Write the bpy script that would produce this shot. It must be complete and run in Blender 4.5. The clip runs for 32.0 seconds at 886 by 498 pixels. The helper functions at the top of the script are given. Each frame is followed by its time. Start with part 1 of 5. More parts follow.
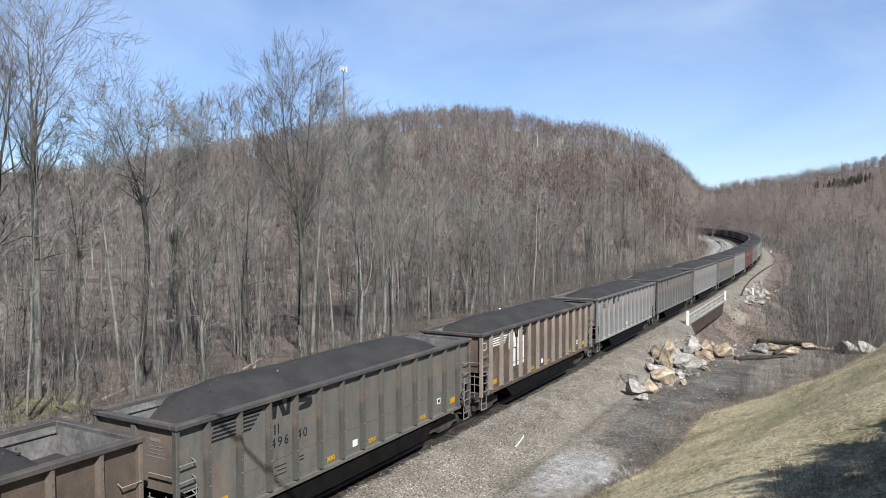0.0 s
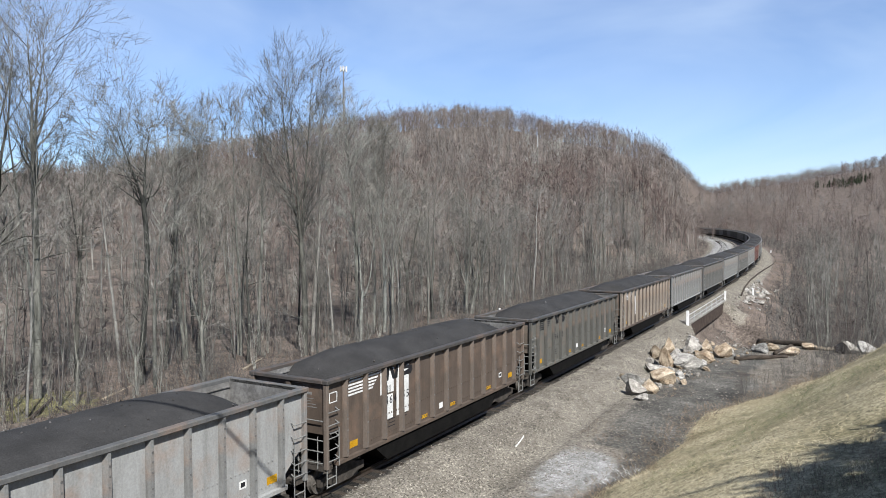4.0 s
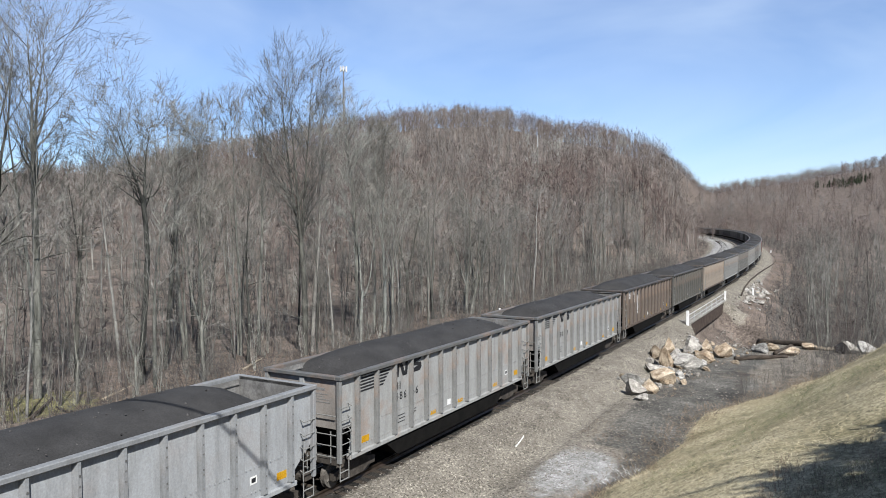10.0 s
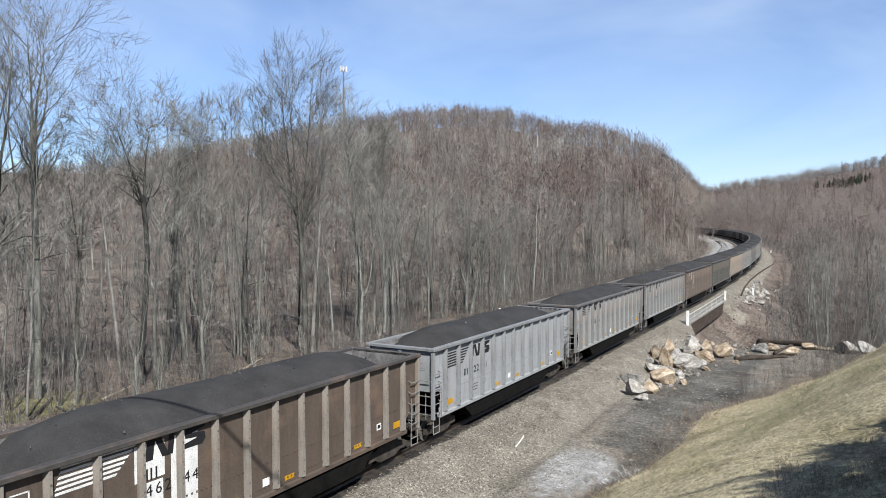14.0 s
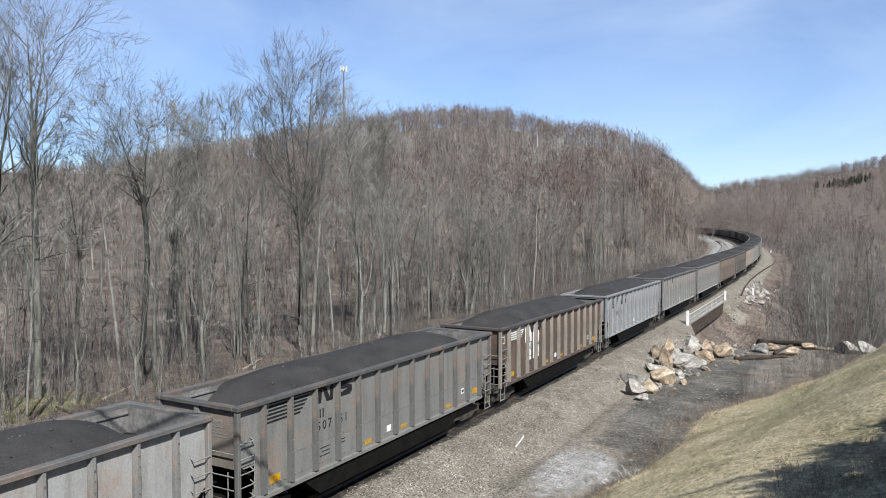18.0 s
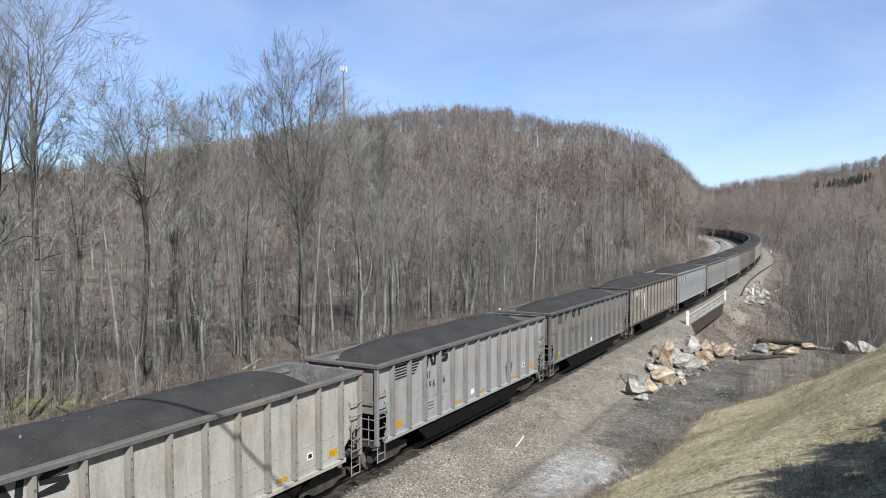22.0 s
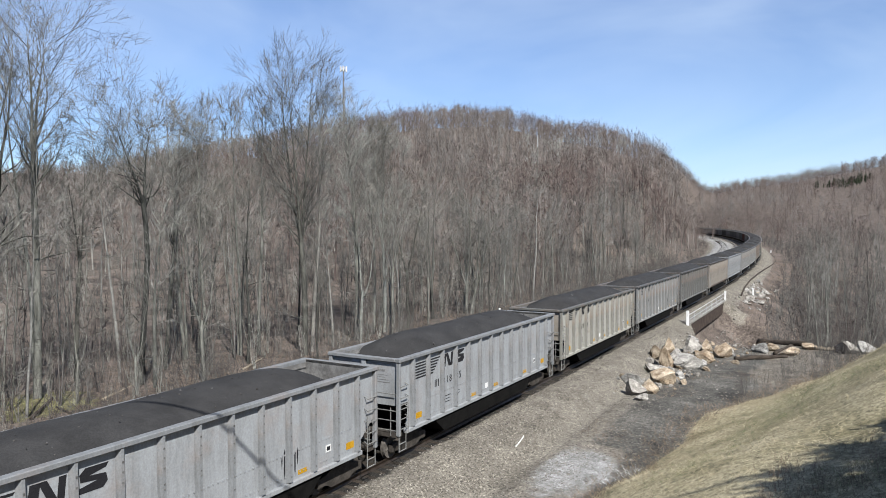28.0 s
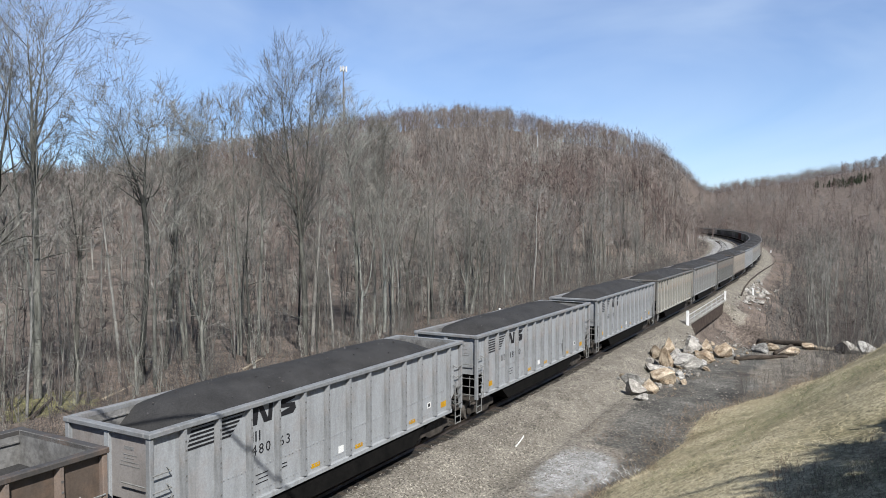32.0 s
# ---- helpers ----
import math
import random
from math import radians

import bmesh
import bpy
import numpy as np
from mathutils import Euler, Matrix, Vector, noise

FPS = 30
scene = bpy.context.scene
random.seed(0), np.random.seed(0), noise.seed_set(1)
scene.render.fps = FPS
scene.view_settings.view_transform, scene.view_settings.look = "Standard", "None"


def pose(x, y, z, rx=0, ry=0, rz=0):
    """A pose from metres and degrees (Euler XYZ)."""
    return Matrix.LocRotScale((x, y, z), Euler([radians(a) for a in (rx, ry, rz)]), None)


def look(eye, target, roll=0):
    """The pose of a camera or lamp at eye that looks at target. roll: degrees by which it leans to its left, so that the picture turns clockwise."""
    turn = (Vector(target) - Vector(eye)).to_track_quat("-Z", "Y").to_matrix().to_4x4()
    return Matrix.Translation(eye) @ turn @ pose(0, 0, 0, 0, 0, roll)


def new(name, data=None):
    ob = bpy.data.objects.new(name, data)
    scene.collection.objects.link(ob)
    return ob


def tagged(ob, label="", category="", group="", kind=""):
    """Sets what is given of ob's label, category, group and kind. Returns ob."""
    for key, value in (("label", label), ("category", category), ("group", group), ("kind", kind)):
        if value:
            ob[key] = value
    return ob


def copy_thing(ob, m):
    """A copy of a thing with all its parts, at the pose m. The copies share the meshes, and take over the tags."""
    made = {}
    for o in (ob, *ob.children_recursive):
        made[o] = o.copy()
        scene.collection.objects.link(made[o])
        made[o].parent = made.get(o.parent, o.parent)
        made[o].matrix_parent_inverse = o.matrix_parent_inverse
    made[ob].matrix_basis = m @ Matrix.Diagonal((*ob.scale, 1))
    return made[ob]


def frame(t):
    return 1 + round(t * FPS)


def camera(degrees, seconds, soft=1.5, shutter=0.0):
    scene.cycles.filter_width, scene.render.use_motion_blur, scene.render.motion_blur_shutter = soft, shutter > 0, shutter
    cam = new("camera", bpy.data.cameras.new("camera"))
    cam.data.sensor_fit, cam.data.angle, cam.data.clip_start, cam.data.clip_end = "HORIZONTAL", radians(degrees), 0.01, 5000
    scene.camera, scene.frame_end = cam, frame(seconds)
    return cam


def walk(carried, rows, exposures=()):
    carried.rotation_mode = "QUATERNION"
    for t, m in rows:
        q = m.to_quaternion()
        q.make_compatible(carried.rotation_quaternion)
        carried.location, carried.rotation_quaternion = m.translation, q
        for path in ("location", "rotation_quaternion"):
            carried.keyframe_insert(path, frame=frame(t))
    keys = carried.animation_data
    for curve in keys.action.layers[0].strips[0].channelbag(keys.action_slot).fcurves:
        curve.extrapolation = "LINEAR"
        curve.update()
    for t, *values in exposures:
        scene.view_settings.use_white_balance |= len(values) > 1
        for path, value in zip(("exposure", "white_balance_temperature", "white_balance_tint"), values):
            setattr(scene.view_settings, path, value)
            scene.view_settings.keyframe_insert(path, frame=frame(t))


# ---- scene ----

# ================= camera =================
EYE = Vector((15.372, 0.0, 8.523))
YAW, TILT = radians(29.4616), radians(-2.0229)
AIM = Vector((-math.sin(YAW) * math.cos(TILT), math.cos(YAW) * math.cos(TILT), math.sin(TILT)))
cam = camera(62.677, 32.0, soft=0.9)
POSE = look(EYE, EYE + 100 * AIM, 0)
walk(cam, [(0.0, POSE), (32.0, POSE)], exposures=[(0.0, 1.22), (24.0, 1.21), (32.0, 1.12)])

# ================= world and sun =================
SUN_EL, SUN_AZ = radians(45), radians(-40)      # azimuth from +X towards +Y
SUN_DIR = Vector((math.cos(SUN_AZ) * math.cos(SUN_EL), math.sin(SUN_AZ) * math.cos(SUN_EL), math.sin(SUN_EL)))
world = bpy.data.worlds.new("sky")
scene.world = world
world.use_nodes = True
wn, wl = world.node_tree.nodes, world.node_tree.links
wn.clear()
w_out = wn.new("ShaderNodeOutputWorld")
w_bg = wn.new("ShaderNodeBackground")
w_sky = wn.new("ShaderNodeTexSky")
w_sky.sky_type = 'NISHITA'
w_sky.sun_disc = False
w_sky.sun_elevation = SUN_EL
w_sky.sun_rotation = math.pi / 2 - SUN_AZ
w_sky.altitude, w_sky.air_density, w_sky.dust_density, w_sky.ozone_density = 600, 1.0, 0.3, 2.5
w_bg.inputs["Strength"].default_value = 0.049
# thin cirrus: stretched noise lightens the sky
w_tc = wn.new("ShaderNodeTexCoord")
w_map = wn.new("ShaderNodeMapping")
w_map.inputs["Scale"].default_value = (1.0, 1.3, 3.6)
w_map.inputs["Rotation"].default_value = (0.25, 0.18, 0.5)
w_no = wn.new("ShaderNodeTexNoise")
w_no.inputs["Scale"].default_value, w_no.inputs["Detail"].default_value = 1.5, 5
w_no.inputs["Roughness"].default_value = 0.52
w_no.inputs["Distortion"].default_value = 0.6
w_rmp = wn.new("ShaderNodeValToRGB")
w_rmp.color_ramp.elements[0].position, w_rmp.color_ramp.elements[0].color = 0.31, (0, 0, 0, 1)
w_rmp.color_ramp.elements[1].position, w_rmp.color_ramp.elements[1].color = 0.80, (0.46, 0.46, 0.46, 1)
w_mix = wn.new("ShaderNodeMixRGB")
w_mix.inputs[2].default_value = (8.1, 9.5, 11.2, 1)
wl.new(w_tc.outputs["Generated"], w_map.inputs["Vector"])
wl.new(w_map.outputs["Vector"], w_no.inputs["Vector"])
wl.new(w_no.outputs["Fac"], w_rmp.inputs["Fac"])
wl.new(w_rmp.outputs["Color"], w_mix.inputs[0])
w_tint = wn.new("ShaderNodeMixRGB")       # clear spring air: a deeper blue than the model's
w_tint.blend_type = 'MULTIPLY'
w_tint.inputs[0].default_value = 1.0
w_tint.inputs[2].default_value = (0.90, 1.05, 1.31, 1)
wl.new(w_sky.outputs["Color"], w_tint.inputs[1])
wl.new(w_tint.outputs["Color"], w_mix.inputs[1])
wl.new(w_mix.outputs["Color"], w_bg.inputs["Color"])
wl.new(w_bg.outputs["Background"], w_out.inputs["Surface"])

sun = new("sun", bpy.data.lights.new("sun", 'SUN'))
sun.data.energy, sun.data.angle, sun.data.color = 5.0, radians(0.55), (1.0, 0.988, 0.95)
sun.matrix_basis = look(SUN_DIR * 200, (0, 0, 0))


# ================= materials =================
KEY = 0.43      # common scale of the pigments below, set against the sun's strength


def nodes_of(name, rough=0.9, metal=0.0):
    m = bpy.data.materials.new(name)
    m.use_nodes = True
    nt = m.node_tree
    b = nt.nodes["Principled BSDF"]
    b.inputs["Roughness"].default_value, b.inputs["Metallic"].default_value = rough, metal
    return m, nt, b


def noise_node(nt, scale, detail=4, rough=0.6, stretch=None):
    tc = nt.nodes.new("ShaderNodeTexCoord")
    n = nt.nodes.new("ShaderNodeTexNoise")
    n.inputs["Scale"].default_value, n.inputs["Detail"].default_value, n.inputs["Roughness"].default_value = scale, detail, rough
    if stretch:
        mp = nt.nodes.new("ShaderNodeMapping")
        mp.inputs["Scale"].default_value = stretch
        nt.links.new(tc.outputs["Object"], mp.inputs["Vector"])
        nt.links.new(mp.outputs["Vector"], n.inputs["Vector"])
    else:
        nt.links.new(tc.outputs["Object"], n.inputs["Vector"])
    return n


def ramp_node(nt, fac, stops):
    r = nt.nodes.new("ShaderNodeValToRGB")
    e = r.color_ramp.elements
    while len(e) < len(stops):
        e.new(0.5)
    for k, (p, c) in enumerate(stops):
        e[k].position = p
        e[k].color = (*c, 1) if len(c) == 3 else c
    nt.links.new(fac, r.inputs["Fac"])
    return r.outputs["Color"]


def mix_node(nt, fac, a, b, kind='MIX'):
    m = nt.nodes.new("ShaderNodeMixRGB")
    m.blend_type = kind
    for i, v in enumerate((fac, a, b)):
        if isinstance(v, bpy.types.NodeSocket):
            nt.links.new(v, m.inputs[i])
        elif i == 0:
            m.inputs[0].default_value = v
        else:
            m.inputs[i].default_value = (*v, 1)
    return m.outputs["Color"]


def bump_node(nt, b, height, strength, dist):
    bp = nt.nodes.new("ShaderNodeBump")
    bp.inputs["Strength"].default_value, bp.inputs["Distance"].default_value = strength, dist
    nt.links.new(height, bp.inputs["Height"])
    nt.links.new(bp.outputs["Normal"], b.inputs["Normal"])


def surf(name, dark, light, scale=3.0, fine=40.0, rough=0.9, metal=0.0, bump=0.4, dist=0.02, stretch=None, vary="", amount=0.3, spec=0.12):
    """A surface that wanders between two colours, with grain, fine relief and variation from piece to piece."""
    m, nt, b = nodes_of(name, rough, metal)
    b.inputs["Specular IOR Level"].default_value = spec
    dark, light = (tuple(c * KEY for c in q) for q in (dark, light))
    n1 = noise_node(nt, scale, 5, 0.62, stretch)
    n2 = noise_node(nt, fine, 3, 0.6, stretch)
    col = ramp_node(nt, n1.outputs["Fac"], [(0.32, dark), (0.68, light)])
    grain = ramp_node(nt, n2.outputs["Fac"], [(0.3, (0.62, 0.62, 0.62)), (0.7, (1.3, 1.3, 1.3))])
    col = mix_node(nt, 0.8, col, grain, 'MULTIPLY')
    if vary:
        if vary == "island":
            src = nt.nodes.new("ShaderNodeNewGeometry").outputs["Random Per Island"]
        elif vary == "plant":
            at = nt.nodes.new("ShaderNodeAttribute")
            at.attribute_name = "tone"
            src = at.outputs["Fac"]
        else:
            src = nt.nodes.new("ShaderNodeObjectInfo").outputs["Random"]
        lo, hi = 1 - amount, 1 + amount
        stops = [(0.0, (lo, lo, lo)), (0.5, (1.02, 0.98, 0.94)), (1.0, (hi, hi, hi))]
        if vary == "plant":       # from reddish brush over grey stems to pale ones
            stops = [(0.0, (0.70, 0.58, 0.55)), (0.3, (0.88, 0.80, 0.77)), (0.6, (1.07, 1.06, 1.02)), (0.88, (1.3, 1.3, 1.23)), (1.0, (1.7, 1.7, 1.63))]
        col = mix_node(nt, 1.0, col, ramp_node(nt, src, stops), 'MULTIPLY')
    nt.links.new(col, b.inputs["Base Color"])
    bump_node(nt, b, n2.outputs["Fac"], bump, dist)
    return m


def car_paint(name, rib=False):
    """Weathered paint; the object's own colour is the paint, its alpha the amount of rust and grime."""
    m, nt, b = nodes_of(name, 0.62)
    b.inputs["Specular IOR Level"].default_value = 0.3
    oi = nt.nodes.new("ShaderNodeObjectInfo")
    streak = noise_node(nt, 1.6, 6, 0.7, (1.0, 2.2, 0.35))
    blot = noise_node(nt, 0.9, 5, 0.65)
    fine = noise_node(nt, 22, 3, 0.6)
    shade = ramp_node(nt, streak.outputs["Fac"], [(0.3, (0.54, 0.52, 0.50)), (0.55, (1.04, 1.04, 1.04))])
    col = mix_node(nt, 0.6, oi.outputs["Color"], shade, 'MULTIPLY')
    mask = ramp_node(nt, blot.outputs["Fac"], [(0.5, (0, 0, 0)), (0.74, (1, 1, 1))])
    mul = nt.nodes.new("ShaderNodeMath")
    mul.operation = 'MULTIPLY'
    nt.links.new(mask, mul.inputs[0])
    nt.links.new(oi.outputs["Alpha"], mul.inputs[1])
    col = mix_node(nt, mul.outputs[0], col, (0.17, 0.105, 0.07))
    col = mix_node(nt, 0.5, col, ramp_node(nt, fine.outputs["Fac"], [(0.35, (0.75, 0.74, 0.73)), (0.65, (1.15, 1.15, 1.15))]), 'MULTIPLY')
    nt.links.new(col, b.inputs["Base Color"])
    bump_node(nt, b, blot.outputs["Fac"], 0.12, 0.05)
    return m


def plain(name, col, rough=0.7, metal=0.0):
    return surf(name, tuple(c * 0.8 for c in col), tuple(min(1.6, c * 1.12) for c in col), 2.5, 30, rough, metal, 0.15, 0.01)


M_PAINT = car_paint("car_paint")
M_RIM = surf("worn_rim_steel", (0.11, 0.105, 0.10), (0.33, 0.325, 0.32), 1.3, 18, 0.6, 0.0, 0.2, 0.01)
M_BLACK = surf("black_underframe", (0.008, 0.008, 0.008), (0.018, 0.017, 0.016), 3, 20, 0.9, 0.0, 0.2, 0.01, spec=0.04)
M_WHEEL = surf("worn_wheel_steel", (0.09, 0.08, 0.07), (0.24, 0.22, 0.20), 4, 30, 0.55, 0.0, 0.2, 0.01)
M_TRUCK = surf("grimy_cast_steel", (0.045, 0.04, 0.035), (0.12, 0.105, 0.092), 4, 30, 0.8, 0.0, 0.3, 0.01)
M_RUNG = plain("grab_iron_steel", (0.30, 0.30, 0.29), 0.6)
M_INNER = surf("scoured_inner_steel", (0.165, 0.158, 0.15), (0.34, 0.333, 0.325), 1.1, 9, 0.65, 0.0, 0.2, 0.01)
M_COAL = surf("coal", (0.044, 0.043, 0.043), (0.074, 0.072, 0.072), 1.1, 26, 0.85, 0.0, 0.5, 0.04)
M_LUMP = surf("coal_lump", (0.02, 0.02, 0.022), (0.20, 0.19, 0.19), 2.0, 30, 0.5, 0.0, 0.3, 0.01, vary="island", amount=0.6)
M_YELLOW = surf("yellow_reflector", (0.60, 0.30, 0.012), (0.80, 0.46, 0.03), 3, 30, 0.5)
M_WHITE = plain("white_stencil", (1.05, 1.05, 1.03), 0.6)
M_INK = plain("black_stencil", (0.028, 0.028, 0.032), 0.6)
M_FADED = plain("faded_stencil", (0.30, 0.295, 0.29), 0.7)
M_RAIL = surf("rail_steel", (0.10, 0.07, 0.05), (0.22, 0.18, 0.15), 3, 40, 0.4, 0.7, 0.1, 0.005)
M_TIE = surf("creosoted_wood", (0.04, 0.034, 0.028), (0.11, 0.092, 0.076), 2, 30, 0.95, 0.0, 0.5, 0.01, (8, 1, 8), "object", 0.3)
M_BARK = surf("grey_bark", (0.11, 0.114, 0.102), (0.40, 0.41, 0.375), 1.4, 12, 0.95, 0.0, 0.8, 0.03, (3, 3, 0.6), "object", 0.35)
M_DARK_BARK = surf("dark_bark", (0.045, 0.046, 0.041), (0.20, 0.202, 0.182), 1.4, 12, 0.95, 0.0, 0.8, 0.03, (3, 3, 0.6), "object", 0.35)
M_PALE_BARK = surf("pale_bark", (0.18, 0.178, 0.165), (0.46, 0.452, 0.425), 1.6, 12, 0.95, 0.0, 0.6, 0.03, (2, 2, 0.8), "object", 0.25)
M_TWIG = surf("bare_twigs", (0.135, 0.134, 0.124), (0.43, 0.428, 0.395), 0.5, 6, 0.95, 0.0, 0.2, 0.01, None, "object", 0.3)
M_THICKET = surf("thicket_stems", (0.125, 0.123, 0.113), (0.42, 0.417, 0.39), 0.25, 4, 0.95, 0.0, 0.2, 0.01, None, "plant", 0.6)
# the same stems at half the tone: shade among the brush put into the colour
M_SHADE_STEM = surf("shade_toned_stems", (0.060, 0.057, 0.056), (0.205, 0.20, 0.193), 0.25, 4, 0.95, 0.0, 0.2, 0.01, None, "plant", 0.6)
M_WOODS = surf("far_woods", (0.215, 0.163, 0.151), (0.295, 0.288, 0.277), 0.012, 0.3, 0.95, 0.0, 0.1, 0.01, None, "plant", 0.6)
M_PINE = surf("pine_needles", (0.03, 0.045, 0.024), (0.075, 0.10, 0.055), 0.4, 4, 0.9, 0.0, 0.2, 0.02)
M_STONE_G = surf("grey_boulder", (0.19, 0.18, 0.168), (0.76, 0.74, 0.695), 4.0, 22, 0.9, 0.0, 1.0, 0.05, None, "object", 0.3)
M_STONE_T = surf("tan_boulder", (0.27, 0.19, 0.125), (0.77, 0.66, 0.51), 3.5, 22, 0.9, 0.0, 1.0, 0.05, None, "object", 0.3)
M_GRAVEL = surf("loose_ballast", (0.16, 0.145, 0.13), (0.46, 0.43, 0.39), 3, 30, 0.9, 0.0, 0.3, 0.01, None, "island", 0.5)
M_LOG = surf("weathered_log", (0.04, 0.032, 0.026), (0.13, 0.105, 0.085), 1.5, 14, 0.95, 0.0, 0.6, 0.02, (3, 3, 1))
M_PALE_LOG = surf("bleached_wood", (0.33, 0.27, 0.20), (0.55, 0.48, 0.38), 1.5, 14, 0.95, 0.0, 0.5, 0.02)
M_POST = plain("white_painted_steel", (1.2, 1.2, 1.18), 0.5)
M_CONC = surf("weathered_concrete", (0.30, 0.28, 0.25), (0.52, 0.50, 0.46), 1.2, 14, 0.9, 0.0, 0.4, 0.02)
M_GRASS = surf("dry_grass", (0.36, 0.315, 0.20), (0.86, 0.76, 0.54), 0.6, 5, 0.95, 0.0, 0.1, 0.01, None, "island", 0.45)
M_GREEN = surf("new_grass", (0.16, 0.19, 0.085), (0.37, 0.40, 0.205), 0.6, 5, 0.95, 0.0, 0.1, 0.01, None, "island", 0.4)
M_WEED = surf("dead_weeds", (0.20, 0.15, 0.105), (0.42, 0.33, 0.25), 0.6, 5, 0.95, 0.0, 0.1, 0.01, None, "island", 0.4)
M_MAST = plain("weathered_mast_steel", (0.30, 0.30, 0.31), 0.6)
M_TOWER = plain("galvanised_steel", (0.62, 0.62, 0.61), 0.5)


# ================= mesh helpers =================
def mesh_np(name, verts, faces, mat, smooth=False):
    """A mesh from arrays: verts (n, 3) and a list of face arrays, each (m, k)."""
    me = bpy.data.meshes.new(name)
    verts = np.asarray(verts, dtype=np.float32)
    me.vertices.add(len(verts))
    me.vertices.foreach_set("co", verts.ravel())
    loops = np.concatenate([f.ravel() for f in faces]).astype(np.int32)
    totals = np.concatenate([np.full(len(f), f.shape[1], np.int32) for f in faces])
    starts = np.concatenate(([0], np.cumsum(totals)[:-1])).astype(np.int32)
    me.loops.add(len(loops))
    me.loops.foreach_set("vertex_index", loops)
    me.polygons.add(len(totals))
    me.polygons.foreach_set("loop_start", starts)
    me.polygons.foreach_set("loop_total", totals)
    if smooth:
        me.polygons.foreach_set("use_smooth", np.ones(len(totals), bool))
    me.materials.append(mat)
    me.update(calc_edges=True)
    return me


def frames_of(d):
    """Two unit vectors across each direction."""
    a = np.where(np.abs(d[:, 2:3]) > 0.9, np.array([[1.0, 0, 0]]), np.array([[0, 0, 1.0]]))
    u = np.cross(d, a)
    u /= np.linalg.norm(u, axis=1, keepdims=True) + 1e-12
    return u, np.cross(d, u)


def tube_arrays(seg, n, start=0):
    """Tapered tubes with n sides; seg rows: x0 y0 z0 x1 y1 z1 r0 r1."""
    seg = np.asarray(seg, float)
    p0, p1 = seg[:, :3], seg[:, 3:6]
    d = p1 - p0
    d /= np.linalg.norm(d, axis=1, keepdims=True) + 1e-12
    u, v = frames_of(d)
    a = np.arange(n) * 2 * math.pi / n
    ring = u[:, None] * np.cos(a)[None, :, None] + v[:, None] * np.sin(a)[None, :, None]
    lo = p0[:, None] + ring * seg[:, 6][:, None, None]
    hi = p1[:, None] + ring * seg[:, 7][:, None, None]
    verts = np.concatenate((lo, hi), 1).reshape(-1, 3)
    base = (np.arange(len(seg)) * 2 * n)[:, None]
    k = np.arange(n)
    f = np.stack((base + k, base + (k + 1) % n, base + n + (k + 1) % n, base + n + k), -1).reshape(-1, 4)
    return verts, f + start


def cone_arrays(seg, n, start=0):
    seg = np.asarray(seg, float)
    p0, p1 = seg[:, :3], seg[:, 3:6]
    d = p1 - p0
    d /= np.linalg.norm(d, axis=1, keepdims=True) + 1e-12
    u, v = frames_of(d)
    a = np.arange(n) * 2 * math.pi / n
    ring = u[:, None] * np.cos(a)[None, :, None] + v[:, None] * np.sin(a)[None, :, None]
    lo = p0[:, None] + ring * seg[:, 6][:, None, None]
    verts = np.concatenate((lo, p1[:, None]), 1).reshape(-1, 3)
    base = (np.arange(len(seg)) * (n + 1))[:, None]
    k = np.arange(n)
    f = np.stack((base + k, base + (k + 1) % n, np.broadcast_to(base + n, (len(seg), n))), -1).reshape(-1, 3)
    return verts, f + start


def part_mesh(name, me, parent, label="", at=None):
    ob = new(name, me)
    ob.parent = parent
    if at is not None:
        ob.matrix_basis = at
    if label:
        ob["label"] = label
    return ob


def to_mesh(name, bm, mat, smooth=False):
    me = bpy.data.meshes.new(name)
    bm.normal_update()
    bm.to_mesh(me)
    bm.free()
    me.materials.append(mat)
    if smooth:
        me.polygons.foreach_set("use_smooth", np.ones(len(me.polygons), bool))
    return me


def part(name, bm, material, parent, label="", at=None):
    return part_mesh(name, to_mesh(name, bm, material), parent, label, at)


def box(bm, x0, x1, y0, y1, z0, z1, bevel=0.0):
    r = bmesh.ops.create_cube(bm, size=1.0, matrix=Matrix.Translation(((x0 + x1) / 2, (y0 + y1) / 2, (z0 + z1) / 2)) @ Matrix.Diagonal((x1 - x0, y1 - y0, z1 - z0, 1)))
    if bevel:
        es = list({e for v in r["verts"] for e in v.link_edges})
        bmesh.ops.bevel(bm, geom=es, offset=bevel, segments=1, affect='EDGES')
    return bm


def boxed(x0, x1, y0, y1, z0, z1, bevel=0.0):
    return box(bmesh.new(), x0, x1, y0, y1, z0, z1, bevel)


def rod(bm, p, q, r, n=6, r2=None):
    p, q = Vector(p), Vector(q)
    m = (q - p).to_track_quat('Z', 'Y').to_matrix().to_4x4()
    m.translation = (p + q) / 2
    bmesh.ops.create_cone(bm, cap_ends=True, segments=n, radius1=r, radius2=r if r2 is None else r2, depth=(q - p).length, matrix=m)
    return bm


def prism(pts, x0, x1, mat_name=None):
    """A plate: outline pts (y, z) between x0 and x1."""
    bm = bmesh.new()
    a = [bm.verts.new((x0, y, z)) for y, z in pts]
    b = [bm.verts.new((x1, y, z)) for y, z in pts]
    bm.faces.new(a)
    bm.faces.new(b[::-1])
    for i in range(len(pts)):
        j = (i + 1) % len(pts)
        bm.faces.new((a[j], a[i], b[i], b[j]))
    bmesh.ops.recalc_face_normals(bm, faces=bm.faces)
    return bm


def smooth01(t):
    t = np.clip(t, 0, 1)
    return t * t * (3 - 2 * t)


